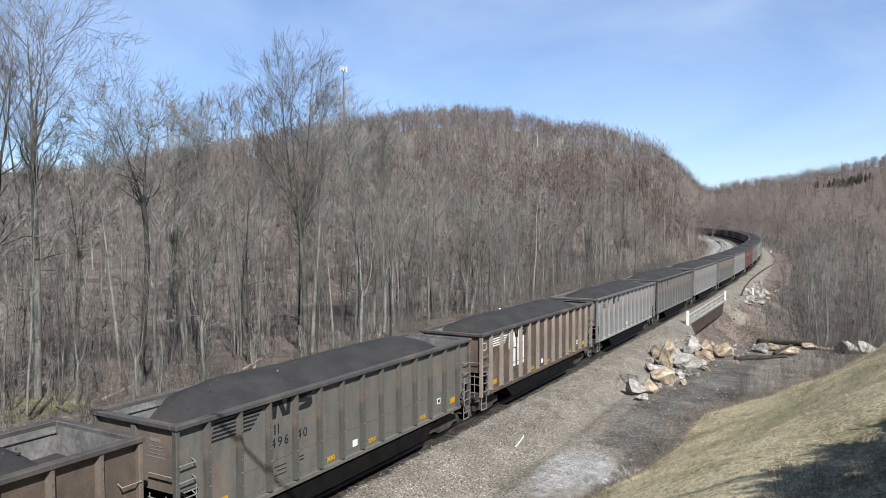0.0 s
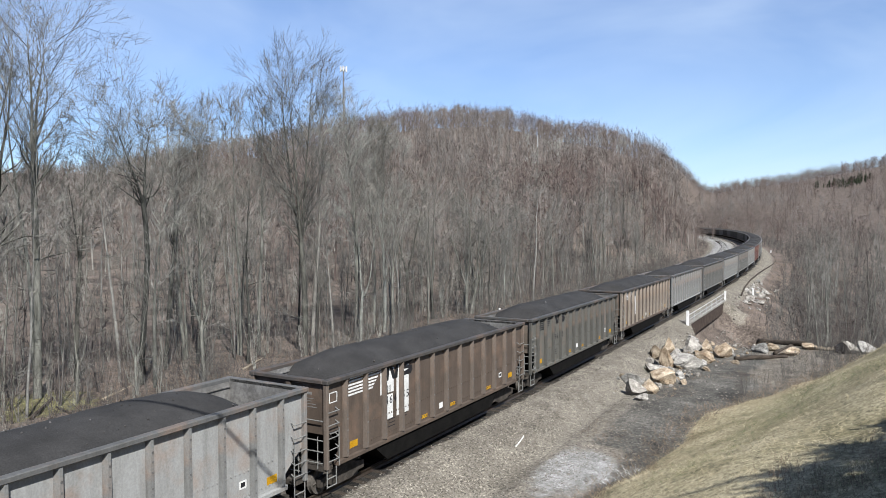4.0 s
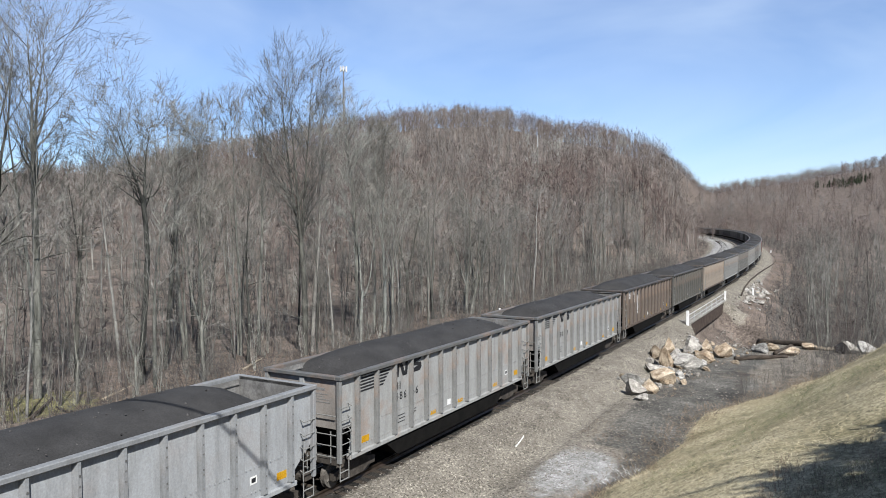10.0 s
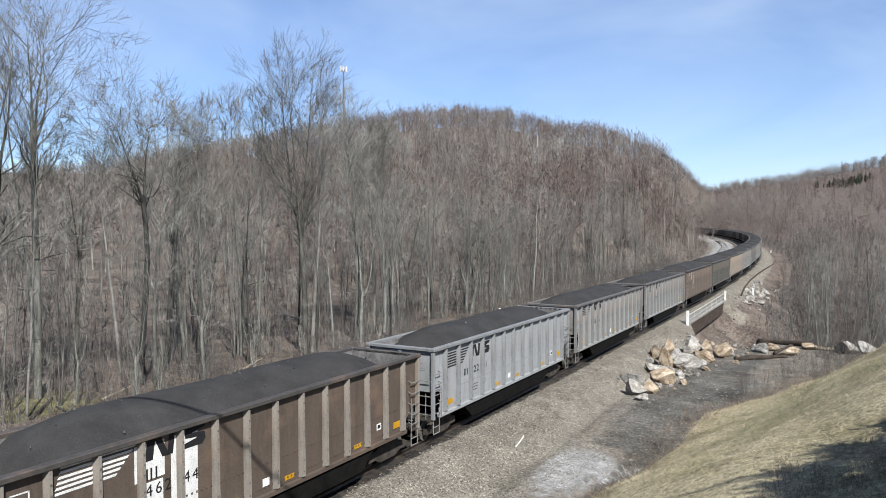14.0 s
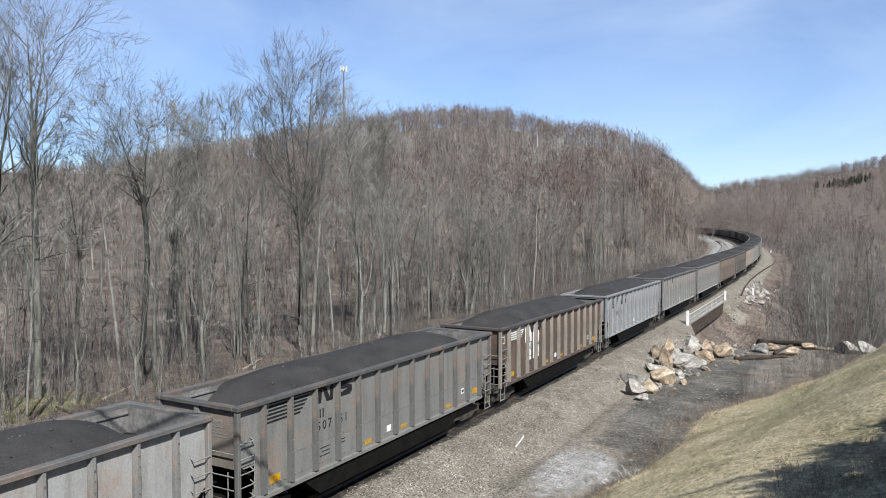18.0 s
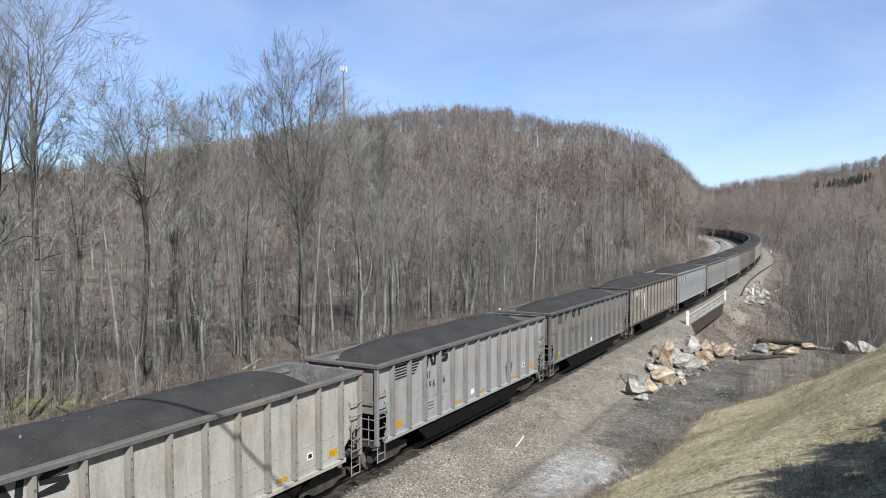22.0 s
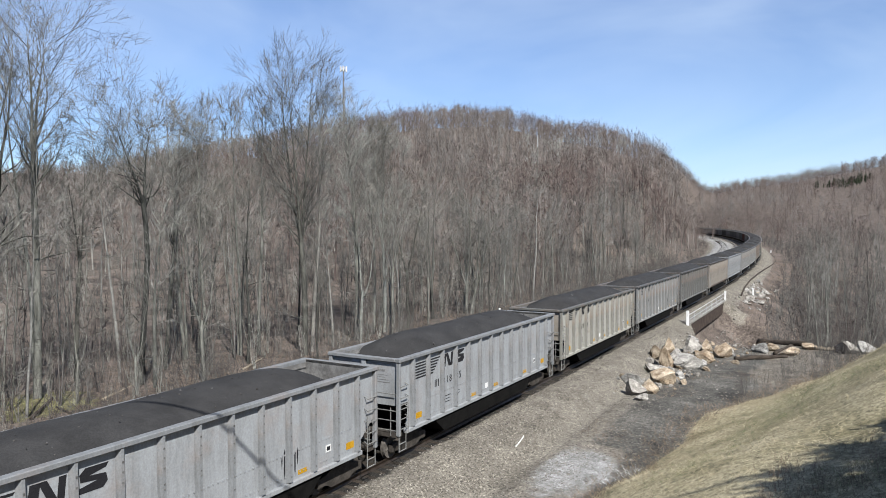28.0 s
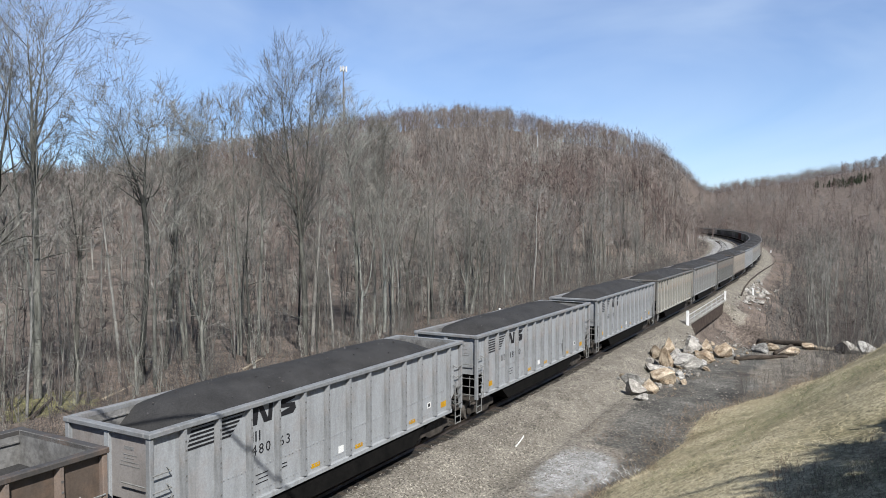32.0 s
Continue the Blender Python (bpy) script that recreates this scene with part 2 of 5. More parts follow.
# ================= the line of the track =================
S_AX = np.arange(-120.0, 1500.0, 1.0)
_k = np.clip((S_AX - 30) / 100, 0, 1) / 1200.0
TH = np.cumsum(_k)
TX = -np.cumsum(np.sin(TH))
TY = -120.0 + np.cumsum(np.cos(TH)) - 1.0
TZ = 0.0043 * np.clip(S_AX - 40, 0, 420)


def on_track(s, off=0.0, z=0.0):
    """Place and heading (radians to the left) at s metres along the track, off metres to its right."""
    th = float(np.interp(s, S_AX, TH))
    x, y, h = (float(np.interp(s, S_AX, a)) for a in (TX, TY, TZ))
    return Vector((x + off * math.cos(th), y + off * math.sin(th), h + z)), th


# ================= the ground =================
LH_AZ = np.radians([-60, 7.0, 8.5, 10.0, 11.5, 14.4, 17.4, 21.7, 24.8, 29.5, 31.8, 37.6, 42.6, 46.9, 55.7, 62, 90, 150])
LH_R = np.array([350, 350, 350, 350, 352, 385, 425, 470, 475, 462, 455, 430, 400, 378, 345, 330, 330, 330], float)
LH_EL = np.radians([0, 0, 1.0, 2.6, 4.8, 6.2, 7.1, 7.6, 8.5, 8.55, 8.4, 7.5, 6.6, 5.8, 3.9, 3.1, 2.5, 2.0])
FH_AZ = np.radians([-180, -60, -8, -1.2, 4.4, 8, 9.2, 10.0, 10.8, 11.6, 13, 20, 180])
FH_EL = np.radians([4.0, 5.2, 5.0, 4.2, 3.3, 2.9, 2.6, 2.8, 3.7, 4.5, 5.2, 4.5, 2.0])
TOE_Y = np.array([-60, 0, 20, 24, 25.5, 27.6, 29.3, 32.6, 35.6, 38.1, 40.4, 42.9, 46.6, 50.2, 56, 63])
TOE_X = np.array([7.4, 7.4, 7.4, 7.5, 7.8, 8.1, 8.3, 8.5, 8.7, 9.1, 10.1, 11.3, 12.3, 13.8, 15.2, 17.5])


def wob(x, y, f, seed=0.0):
    return (np.sin(x * f * 1.0 + 1.3 * np.sin(y * f * 0.7 + seed)) * np.cos(y * f * 0.83 + 0.9 * np.sin(x * f * 1.3 + seed * 2)))


def land(x, y):
    """Height of the ground and the masks of its covers."""
    x, y = np.asarray(x, float), np.asarray(y, float)
    tx, tz = np.interp(y, TY, TX), np.interp(y, TY, TZ)
    o = x - tx
    # hills, by bearing and range from the crossing of the two valleys
    dx, dy = x - 15.4, y
    az, r = np.arctan2(-dx, dy), np.hypot(dx, dy)
    rc, el = np.interp(az, LH_AZ, LH_R), np.interp(az, LH_AZ, LH_EL)
    hl = np.tan(el) * rc
    t = np.clip((r - 75) / (rc - 75), 0, 1)
    hill = hl * (0.35 * t + 0.65 * smooth01(t)) * np.where(r > rc, np.clip(1 - (r - rc) / 900, 0.35, 1), 1)
    fh = np.tan(np.interp(az, FH_AZ, FH_EL)) * 950
    t2 = np.clip((r - 240) / 710, 0, 1)
    far = fh * smooth01(t2)
    up = np.maximum(hill, far)
    away = smooth01((np.abs(o + 3.5) - 11) / np.where((y > 150) & (o < 0), 18, 40))
    base = -1.6 + 0.25 * wob(x, y, 0.21) + 0.12 * wob(x, y, 0.9, 2.0)
    base = base + tz * (1 - away)
    # gully and stream on the far side of the bridge, to the right of the line
    gully = smooth01((y - 60) / 10) * smooth01((230 - y) / 90) * smooth01((o - 4.0) / 9.0)
    base = base - 3.6 * gully * smooth01((60 - o) / 40)
    h = base + up * away
    # flat yard beside the line, up to the bridge
    yard = smooth01((o - 3.6) / 1.2) * (1 - smooth01((y - 62) / 6)) * (y > -90)
    yz = -1.0 + 0.05 * wob(x, y, 0.55) + 0.03 * wob(x, y, 1.9, 1.0)
    h = h * (1 - yard) + yz * yard
    # the stream's cut under the bridge
    cut = smooth01((y - 66.5 + 5.5 * np.clip((o - 3.2) / 1.5, 0, 1.3)) / 1.5) * smooth01((87.5 - y) / 2.0) * smooth01((o - 2.2) / 0.5)
    # roadbed of three tracks
    d = np.where(o > -3.5, o - 2.3, -10.8 - o)
    crown = tz - 0.175 - np.clip(d, 0, 3.0) * 0.42 + 0.015 * wob(x, y, 2.3)
    bed = 1 - smooth01((d - 1.2) / 1.4)
    h = h * (1 - bed) + np.maximum(crown, tz - 1.0) * bed - 2.6 * cut * smooth01((9.5 - o) / 4)
    # grassy bank on which the viewer stands
    toe = np.interp(y, TOE_Y, TOE_X) + 0.25 * wob(x, y, 0.6, 3.0)
    q = x - toe
    bank = np.where(y < 60, np.clip(q, 0, None), 0) 
    lift = 5.2 * (1 - np.exp(-bank / 7.0)) + 0.05 * bank * smooth01(bank)
    gentle = np.minimum(0.30 * bank + 0.03 * bank * bank, 7.0)
    lift = lift + (gentle - lift) * smooth01((y - 21) / 9)
    lift = lift * (1 - smooth01((y - 53) / 9))
    lift = lift + 3.3 * np.exp(-(((x - 16.5) / 5.5) ** 2 + ((y + 2.5) / 7.0) ** 2)) * smooth01(bank / 3)
    lift = lift + 0.07 * wob(x, y, 1.1, 4.0) * smooth01(bank)
    h = h + lift
    grass = smooth01(bank / 1.1) * (y < 62)
    ballast = np.clip(1 - smooth01((d - np.where((y > 88) & (o > 0), 0.9, 2.4)) / 1.6), 0, 1)
    ballast = ballast * (1 - cut)
    dust = 1 - smooth01((np.abs(o) - 1.25 - 0.08 * wob(x, y, 3.1, 2.0)) / 0.35)
    yardm = smooth01((o - 3.4) / 1.5) * (1 - smooth01((y - 62) / 6)) * (1 - grass) * (y > -90) 
    pale = np.exp(-(((x - 6.1) / 1.7) ** 2 + ((y - 26.6) / 3.2) ** 2)) + 0.55 * np.exp(-(((x - 6.0) / 1.0) ** 2 + ((y - 21.0) / 2.0) ** 2))
    moss = np.exp(-(((x + 24.5) / 3.0) ** 2 + ((y - 23.5) / 3.5) ** 2)) * 1.2
    cinder = yardm * (1 - 0.85 * smooth01((x - 8.6 - 0.5 * wob(x, y, 0.7)) / 2.2) * smooth01((y - 43) / 6)) * smooth01((o - 4.6 + 0.6 * wob(x, y, 0.5)) / 1.5) * np.maximum(smooth01((y - 28.5 - 0.7 * wob(x, y, 0.9)) / 3), smooth01((o - 6.9 + 0.4 * wob(x, y, 0.8)) / 0.9) * smooth01((y - 20) / 3))
    return h, dict(ballast=ballast, grass=grass, yard=yardm, pale=np.clip(pale * yardm + 0.75 * smooth01((y - 105) / 60) * smooth01((12.6 - np.abs(o + 9.0) * 3.2) / 3.5), 0, 1), cinder=cinder, dust=dust, moss=np.clip(moss, 0, 1))


def height(x, y):
    return float(land(np.array([x]), np.array([y]))[0][0])


def axis(lo, hi, step, far_lo, far_hi, grow):
    mid = np.arange(lo, hi + 1e-6, step)
    out = [hi]
    s = step
    while out[-1] < far_hi:
        s *= grow
        out.append(out[-1] + s)
    inn = [lo]
    s = step
    while inn[-1] > far_lo:
        s *= grow
        inn.append(inn[-1] - s)
    return np.concatenate((inn[:0:-1], mid, out[1:]))


def ground_material():
    m, nt, b = nodes_of("ground_cover", 0.95)
    b.inputs["Specular IOR Level"].default_value = 0.08
    def attr(name):
        a = nt.nodes.new("ShaderNodeAttribute")
        a.attribute_name = name
        return a.outputs["Fac"]
    def two(scale, a, c, fine, lo=0.33, hi=0.67):
        n = noise_node(nt, scale, 5, 0.65)
        col = ramp_node(nt, n.outputs["Fac"], [(lo, tuple(q * KEY for q in a)), (hi, tuple(q * KEY for q in c))])
        if fine > 10:
            vo = nt.nodes.new("ShaderNodeTexVoronoi")
            vo.inputs["Scale"].default_value = fine
            nt.links.new(nt.nodes.new("ShaderNodeTexCoord").outputs["Object"], vo.inputs["Vector"])
            return mix_node(nt, 1.0, col, ramp_node(nt, vo.outputs["Color"], [(0.1, (0.34, 0.335, 0.33)), (0.4, (0.88, 0.87, 0.85)), (0.78, (1.2, 1.19, 1.17)), (0.93, (2.3, 2.3, 2.25))]), 'MULTIPLY')
        n2 = noise_node(nt, fine, 4, 0.7)
        return mix_node(nt, 1.0, col, ramp_node(nt, n2.outputs["Fac"], [(0.3, (0.35, 0.35, 0.35)), (0.7, (1.6, 1.6, 1.6))]), 'MULTIPLY')
    litter = two(0.35, (0.11, 0.091, 0.079), (0.29, 0.235, 0.20), 5)
    stones = two(0.5, (0.222, 0.202, 0.173), (0.385, 0.352, 0.303), 19)
    yard = two(0.6, (0.19, 0.171, 0.146), (0.40, 0.36, 0.31), 18)
    cinder = two(0.45, (0.075, 0.073, 0.069), (0.26, 0.25, 0.228), 17)
    pale = two(1.6, (0.30, 0.295, 0.285), (0.64, 0.64, 0.64), 34)
    grass = two(0.3, (0.33, 0.29, 0.17), (0.80, 0.70, 0.47), 6)
    moss = two(1.4, (0.13, 0.115, 0.065), (0.36, 0.35, 0.17), 7)
    edge = noise_node(nt, 1.1, 4, 0.7)
    def masked(name, w=0.75):
        mm = nt.nodes.new("ShaderNodeMath")
        mm.operation = 'ADD'
        nt.links.new(attr(name), mm.inputs[0])
        sc = nt.nodes.new("ShaderNodeMath")
        sc.operation = 'MULTIPLY_ADD'
        nt.links.new(edge.outputs["Fac"], sc.inputs[0])
        sc.inputs[1].default_value, sc.inputs[2].default_value = w, -w * 0.5
        nt.links.new(sc.outputs[0], mm.inputs[1])
        return ramp_node(nt, mm.outputs[0], [(0.4, (0, 0, 0)), (0.62, (1, 1, 1))])
    col = mix_node(nt, masked("moss", 1.5), litter, moss)
    col = mix_node(nt, masked("yard"), col, yard)
    col = mix_node(nt, masked("cinder"), col, cinder)
    col = mix_node(nt, masked("ballast"), col, stones)
    col = mix_node(nt, masked("dust", 0.3), col, two(0.9, (0.022, 0.021, 0.020), (0.085, 0.08, 0.074), 24))
    col = mix_node(nt, masked("pale", 0.9), col, pale)
    col = mix_node(nt, masked("grass"), col, grass)
    nt.links.new(col, b.inputs["Base Color"])
    hn = noise_node(nt, 14, 4, 0.7)
    bump_node(nt, b, hn.outputs["Fac"], 0.9, 0.06)
    return m


def build_ground():
    xs = axis(-28, 24, 0.5, -4000, 4000, 1.13)
    ys = axis(4, 112, 0.8, -3000, 4300, 1.075)
    gx, gy = np.meshgrid(xs, ys)
    h, masks = land(gx.ravel(), gy.ravel())
    nx, ny = len(xs), len(ys)
    i = np.arange(ny - 1)[:, None] * nx + np.arange(nx - 1)[None, :]
    f = np.stack((i, i + 1, i + nx + 1, i + nx), -1).reshape(-1, 4)
    me = mesh_np("ground", np.stack((gx.ravel(), gy.ravel(), h), 1), [f], ground_material(), True)
    for key, val in masks.items():
        a = me.attributes.new(key, 'FLOAT', 'POINT')
        a.data.foreach_set("value", np.ascontiguousarray(val, dtype=np.float32))
    tagged(new("ground", me), "valley floor with ballast, leaf litter, gravel and dry grass", "ground", kind="structure")


build_ground()


def sweep(name, profile, s0, s1, step, off, mat):
    """A profile (across, up) carried along the track."""
    ss = np.arange(s0, s1 + 0.01, step)
    v = []
    for s in ss:
        for a, u in profile:
            p, th = on_track(s, off + a, u)
            v.append(p)
    n = len(profile)
    i = np.arange(len(ss) - 1)[:, None] * n
    k = np.arange(n)[None, :]
    f = np.stack((i + k, i + (k + 1) % n, i + n + (k + 1) % n, i + n + k), -1).reshape(-1, 4)
    return mesh_np(name, np.array(v), [f], mat)


RAIL_SHAPE = [(-0.036, 0.0), (0.036, 0.0), (0.034, -0.035), (0.010, -0.05), (0.010, -0.14), (0.07, -0.16), (0.07, -0.172), (-0.07, -0.172), (-0.07, -0.16), (-0.010, -0.14), (-0.010, -0.05), (-0.034, -0.035)]


def build_track(off, label, single):
    t = tagged(new("railway_track"), label, "railway track", "tracks of the line", "structure")
    for side in (-0.75, 0.75):
        part_mesh("rail", sweep("rail", RAIL_SHAPE, -20, 620, 4.0, off + side, M_RAIL), t, "steel rail with a worn head")
    tie = to_mesh("tie", boxed(-1.28, 1.28, -0.115, 0.115, -0.36, -0.165, 0.012), M_TIE)
    rng = random.Random(4)
    for i in range(240 if single else 60):
        s = (4 + i * 0.56) if single else (150 + i * 3.0)
        p, th = on_track(s, off, 0)
        ob = part_mesh("tie", tie, t)
        ob.matrix_basis = pose(p.x + rng.uniform(-0.04, 0.06), p.y, p.z, 0, 0, math.degrees(th) + rng.uniform(-0.8, 0.8))
    return t


build_track(0.0, "railway track with creosoted ties under the coal train", True)
build_track(-4.3, "empty railway track with rusty rails beside the train", False)
build_track(-8.6, "empty outer railway track on pale ballast", False)


# ================= trees =================
def blade_arrays(seg, start=0):
    """Twigs as slender three-cornered slivers; seg rows as for the tubes."""
    seg = np.asarray(seg, float)
    p0, p1 = seg[:, :3], seg[:, 3:6]
    d = p1 - p0
    d /= np.linalg.norm(d, axis=1, keepdims=True) + 1e-12
    u, v = frames_of(d)
    a = (np.arange(len(seg)) * 2.399)[:, None]
    w = (u * np.cos(a) + v * np.sin(a)) * seg[:, 6:7]
    verts = np.stack((p0 - w, p0 + w, p1), 1).reshape(-1, 3)
    return verts, np.arange(len(seg) * 3).reshape(-1, 3) + start


def ribbon_arrays(seg, start=0):
    """Thin branches, too slender to show their roundness from the line, with two faces each."""
    seg = np.asarray(seg, float)
    p0, p1 = seg[:, :3], seg[:, 3:6]
    d = p1 - p0
    d /= np.linalg.norm(d, axis=1, keepdims=True) + 1e-12
    u, v = frames_of(d)
    a = (np.arange(len(seg)) * 2.399)[:, None]
    w = u * np.cos(a) + v * np.sin(a)
    verts = np.stack((p0 - w * seg[:, 6:7], p0 + w * seg[:, 6:7], p1 + w * seg[:, 7:8], p1 - w * seg[:, 7:8]), 1).reshape(-1, 3)
    return verts, np.arange(len(seg) * 4).reshape(-1, 4) + start


def grow(seed, H, R, low=0.4, limbs=18, spread=0.2, angle=36, leaders=1, fork=0.4, stems=1, lean=(0.0, 0.0), depth=5, crook=0.07, snags=4, tiers=3):
    """Segments of one bare hardwood: one or more leaders that run up through the crown, with steep limbs that fork again and again.
    Wood and fine twigs, rows x0 y0 z0 x1 y1 z1 r0 r1."""
    rng = random.Random(seed)
    wood, fine = [], []

    def bend(d, deg):
        q = Vector((rng.gauss(0, 1), rng.gauss(0, 1), rng.gauss(0, 1)))
        q -= d * q.dot(d)
        q.normalize()
        a = radians(deg)
        return (d * math.cos(a) + q * math.sin(a)).normalized()

    def branch(p, d, length, r, level, lift):
        n = 3 if level < 5 else 2
        w = crook * (0.9 + 0.4 * level)
        r0 = r
        for i in range(n):
            d = (d + Vector((rng.gauss(0, w), rng.gauss(0, w), rng.gauss(0, w) + lift))).normalized()
            q = p + d * (length / n)
            r1 = max(r * (1 - 0.4 * (i + 1) / n), 0.0065)
            (wood if r1 > 0.024 else fine).append((*p, *q, r0, r1))
            if level < depth and rng.random() < 0.6:
                branch(q, bend(d, rng.uniform(22, 46)), length * rng.uniform(0.4, 0.7), max(r1 * 0.5, 0.008), min(level + 2, depth), lift + 0.02)
            if level >= depth - 1:
                fine.append((*p.lerp(q, rng.random()), *(q + bend(d, rng.uniform(15, 50)) * rng.uniform(0.25, 0.8)), 0.0075, 0.0))
            p, r0 = q, r1
        if level < depth:
            for _ in range(2 + (rng.random() < 0.25)):
                branch(p, bend(d, rng.uniform(8, 28)), length * rng.uniform(0.6, 0.86), max(r0 * rng.uniform(0.65, 0.9), 0.008), level + 1, lift)
        else:
            fine.append((*p, *(p + d * rng.uniform(0.3, 0.8)), max(r0, 0.0065), 0.0))

    def axis_up(p, d, length, r, z_lo, share):
        """A leader: it thins out towards its tip and throws limbs from z_lo on."""
        n = 12
        r0 = r
        for i in range(n):
            d = (d + Vector((rng.gauss(0, crook * 0.5), rng.gauss(0, crook * 0.5), 0.08))).normalized()
            q = p + d * (length / n)
            r1 = r * (1 - 0.86 * ((i + 1) / n) ** 1.15)
            wood.append((*p, *q, r0, r1))
            if q.z > z_lo:
                g = min(1.0, (q.z - z_lo) / (0.85 * H - z_lo + 0.01))
                m = share * limbs / n * 1.5
                for _ in range(int(m) + (rng.random() < m % 1)):
                    ln = H * spread * (0.55 + 1.2 * math.sqrt(max(0.0, g * (1.0 - g)))) * rng.uniform(0.65, 1.15)
                    branch(p.lerp(q, rng.random()), bend(d, angle * rng.uniform(0.65, 1.3)), ln / 2.5, max(r1 * rng.uniform(0.38, 0.62), 0.026), depth - tiers, 0.055)
            elif q.z > 0.12 * H and rng.random() < snags / n:      # short limbs on the bare part
                branch(p, bend(d, rng.uniform(45, 85)), H * rng.uniform(0.03, 0.07), r1 * rng.uniform(0.15, 0.28) + 0.006, depth - 2, 0.03)
            p, r0 = q, r1
        branch(p, d, H * spread * 0.3, max(r0, 0.014), depth - tiers, 0.05)

    for k in range(stems):
        turn = rng.uniform(0, 2 * math.pi)
        off = 0.0 if stems == 1 else rng.uniform(0.15, 0.5)
        size = 1.0 if k == 0 else rng.uniform(0.72, 1.0)
        tilt = 0.0 if stems == 1 else 0.07
        p = Vector((math.cos(turn) * off, math.sin(turn) * off, -0.3))
        d = Vector((lean[0] + math.cos(turn) * tilt, lean[1] + math.sin(turn) * tilt, 1)).normalized()
        if leaders == 1:
            axis_up(p, d, 0.86 * H * size, R * size, low * H, 1.0 / stems)
            continue
        r, m = R * size, 6
        for i in range(m):
            d = (d + Vector((rng.gauss(0, crook * 0.35), rng.gauss(0, crook * 0.35), 0.01))).normalized()
            q = p + d * (fork * H * size / m)
            r1 = R * size * (1.1 - 0.3 * (i + 1) / m)
            wood.append((*p, *q, r * (1.2 if i == 0 else 1.0), r1))
            if i > 1 and rng.random() < snags / 9:
                branch(p, bend(d, rng.uniform(45, 85)), H * rng.uniform(0.03, 0.08), r1 * rng.uniform(0.15, 0.28), depth - 2, 0.03)
            p, r = q, r1
        turn = rng.uniform(0, 2 * math.pi)
        for i in range(leaders):
            turn += 2 * math.pi / leaders + rng.gauss(0, 0.3)
            a = radians(angle * 0.3 * rng.uniform(0.5, 1.3))
            q = (Vector((math.cos(turn) * math.sin(a), math.sin(turn) * math.sin(a), math.cos(a))) + (d - Vector((0, 0, 1)))).normalized()
            axis_up(p - d * rng.uniform(0, 0.06 * H), q, (0.86 - fork) * H * size * rng.uniform(0.85, 1.05), r * rng.uniform(0.55, 0.8), low * H, 1.0 / leaders / stems)
    wood, fine = np.array(wood), np.array(fine)
    size = H / np.percentile(fine[:, 5], 99.5)      # to the full height
    wood[:, :6] *= size
    fine[:, :6] *= size
    return wood, fine


def make_tree(seed, bark, label, group, category="tree", **kw):
    wood, fine = grow(seed, **kw)
    thick = wood[:, 6] > 0.07
    v0, f0 = tube_arrays(wood[thick], 7)
    v1, f1 = tube_arrays(wood[~thick], 4, len(v0))
    twig = fine[:, 7] == 0
    v2, f2 = ribbon_arrays(fine[~twig])
    v3, f3 = blade_arrays(fine[twig], len(v2))
    t = tagged(new("bare_tree"), label, category, group)
    part_mesh("trunk", mesh_np("trunk", np.concatenate((v0, v1)), [np.concatenate((f0, f1))], bark, True), t)
    part_mesh("crown", mesh_np("crown", np.concatenate((v2, v3)), [f2, f3], M_TWIG), t, "fine leafless branches and twigs")
    return t


def plant(t, x, y, turn, size, sink=0.0):
    ob = copy_thing(t, pose(x, y, height(x, y) - sink, 0, 0, turn))
    ob.scale = (size,) * 3
    return ob


def unplant(trees):
    for t in trees:
        for o in (*t.children, t):
            bpy.data.objects.remove(o)


rt = random.Random(11)
EDGE = "trees at the edge of the wood"
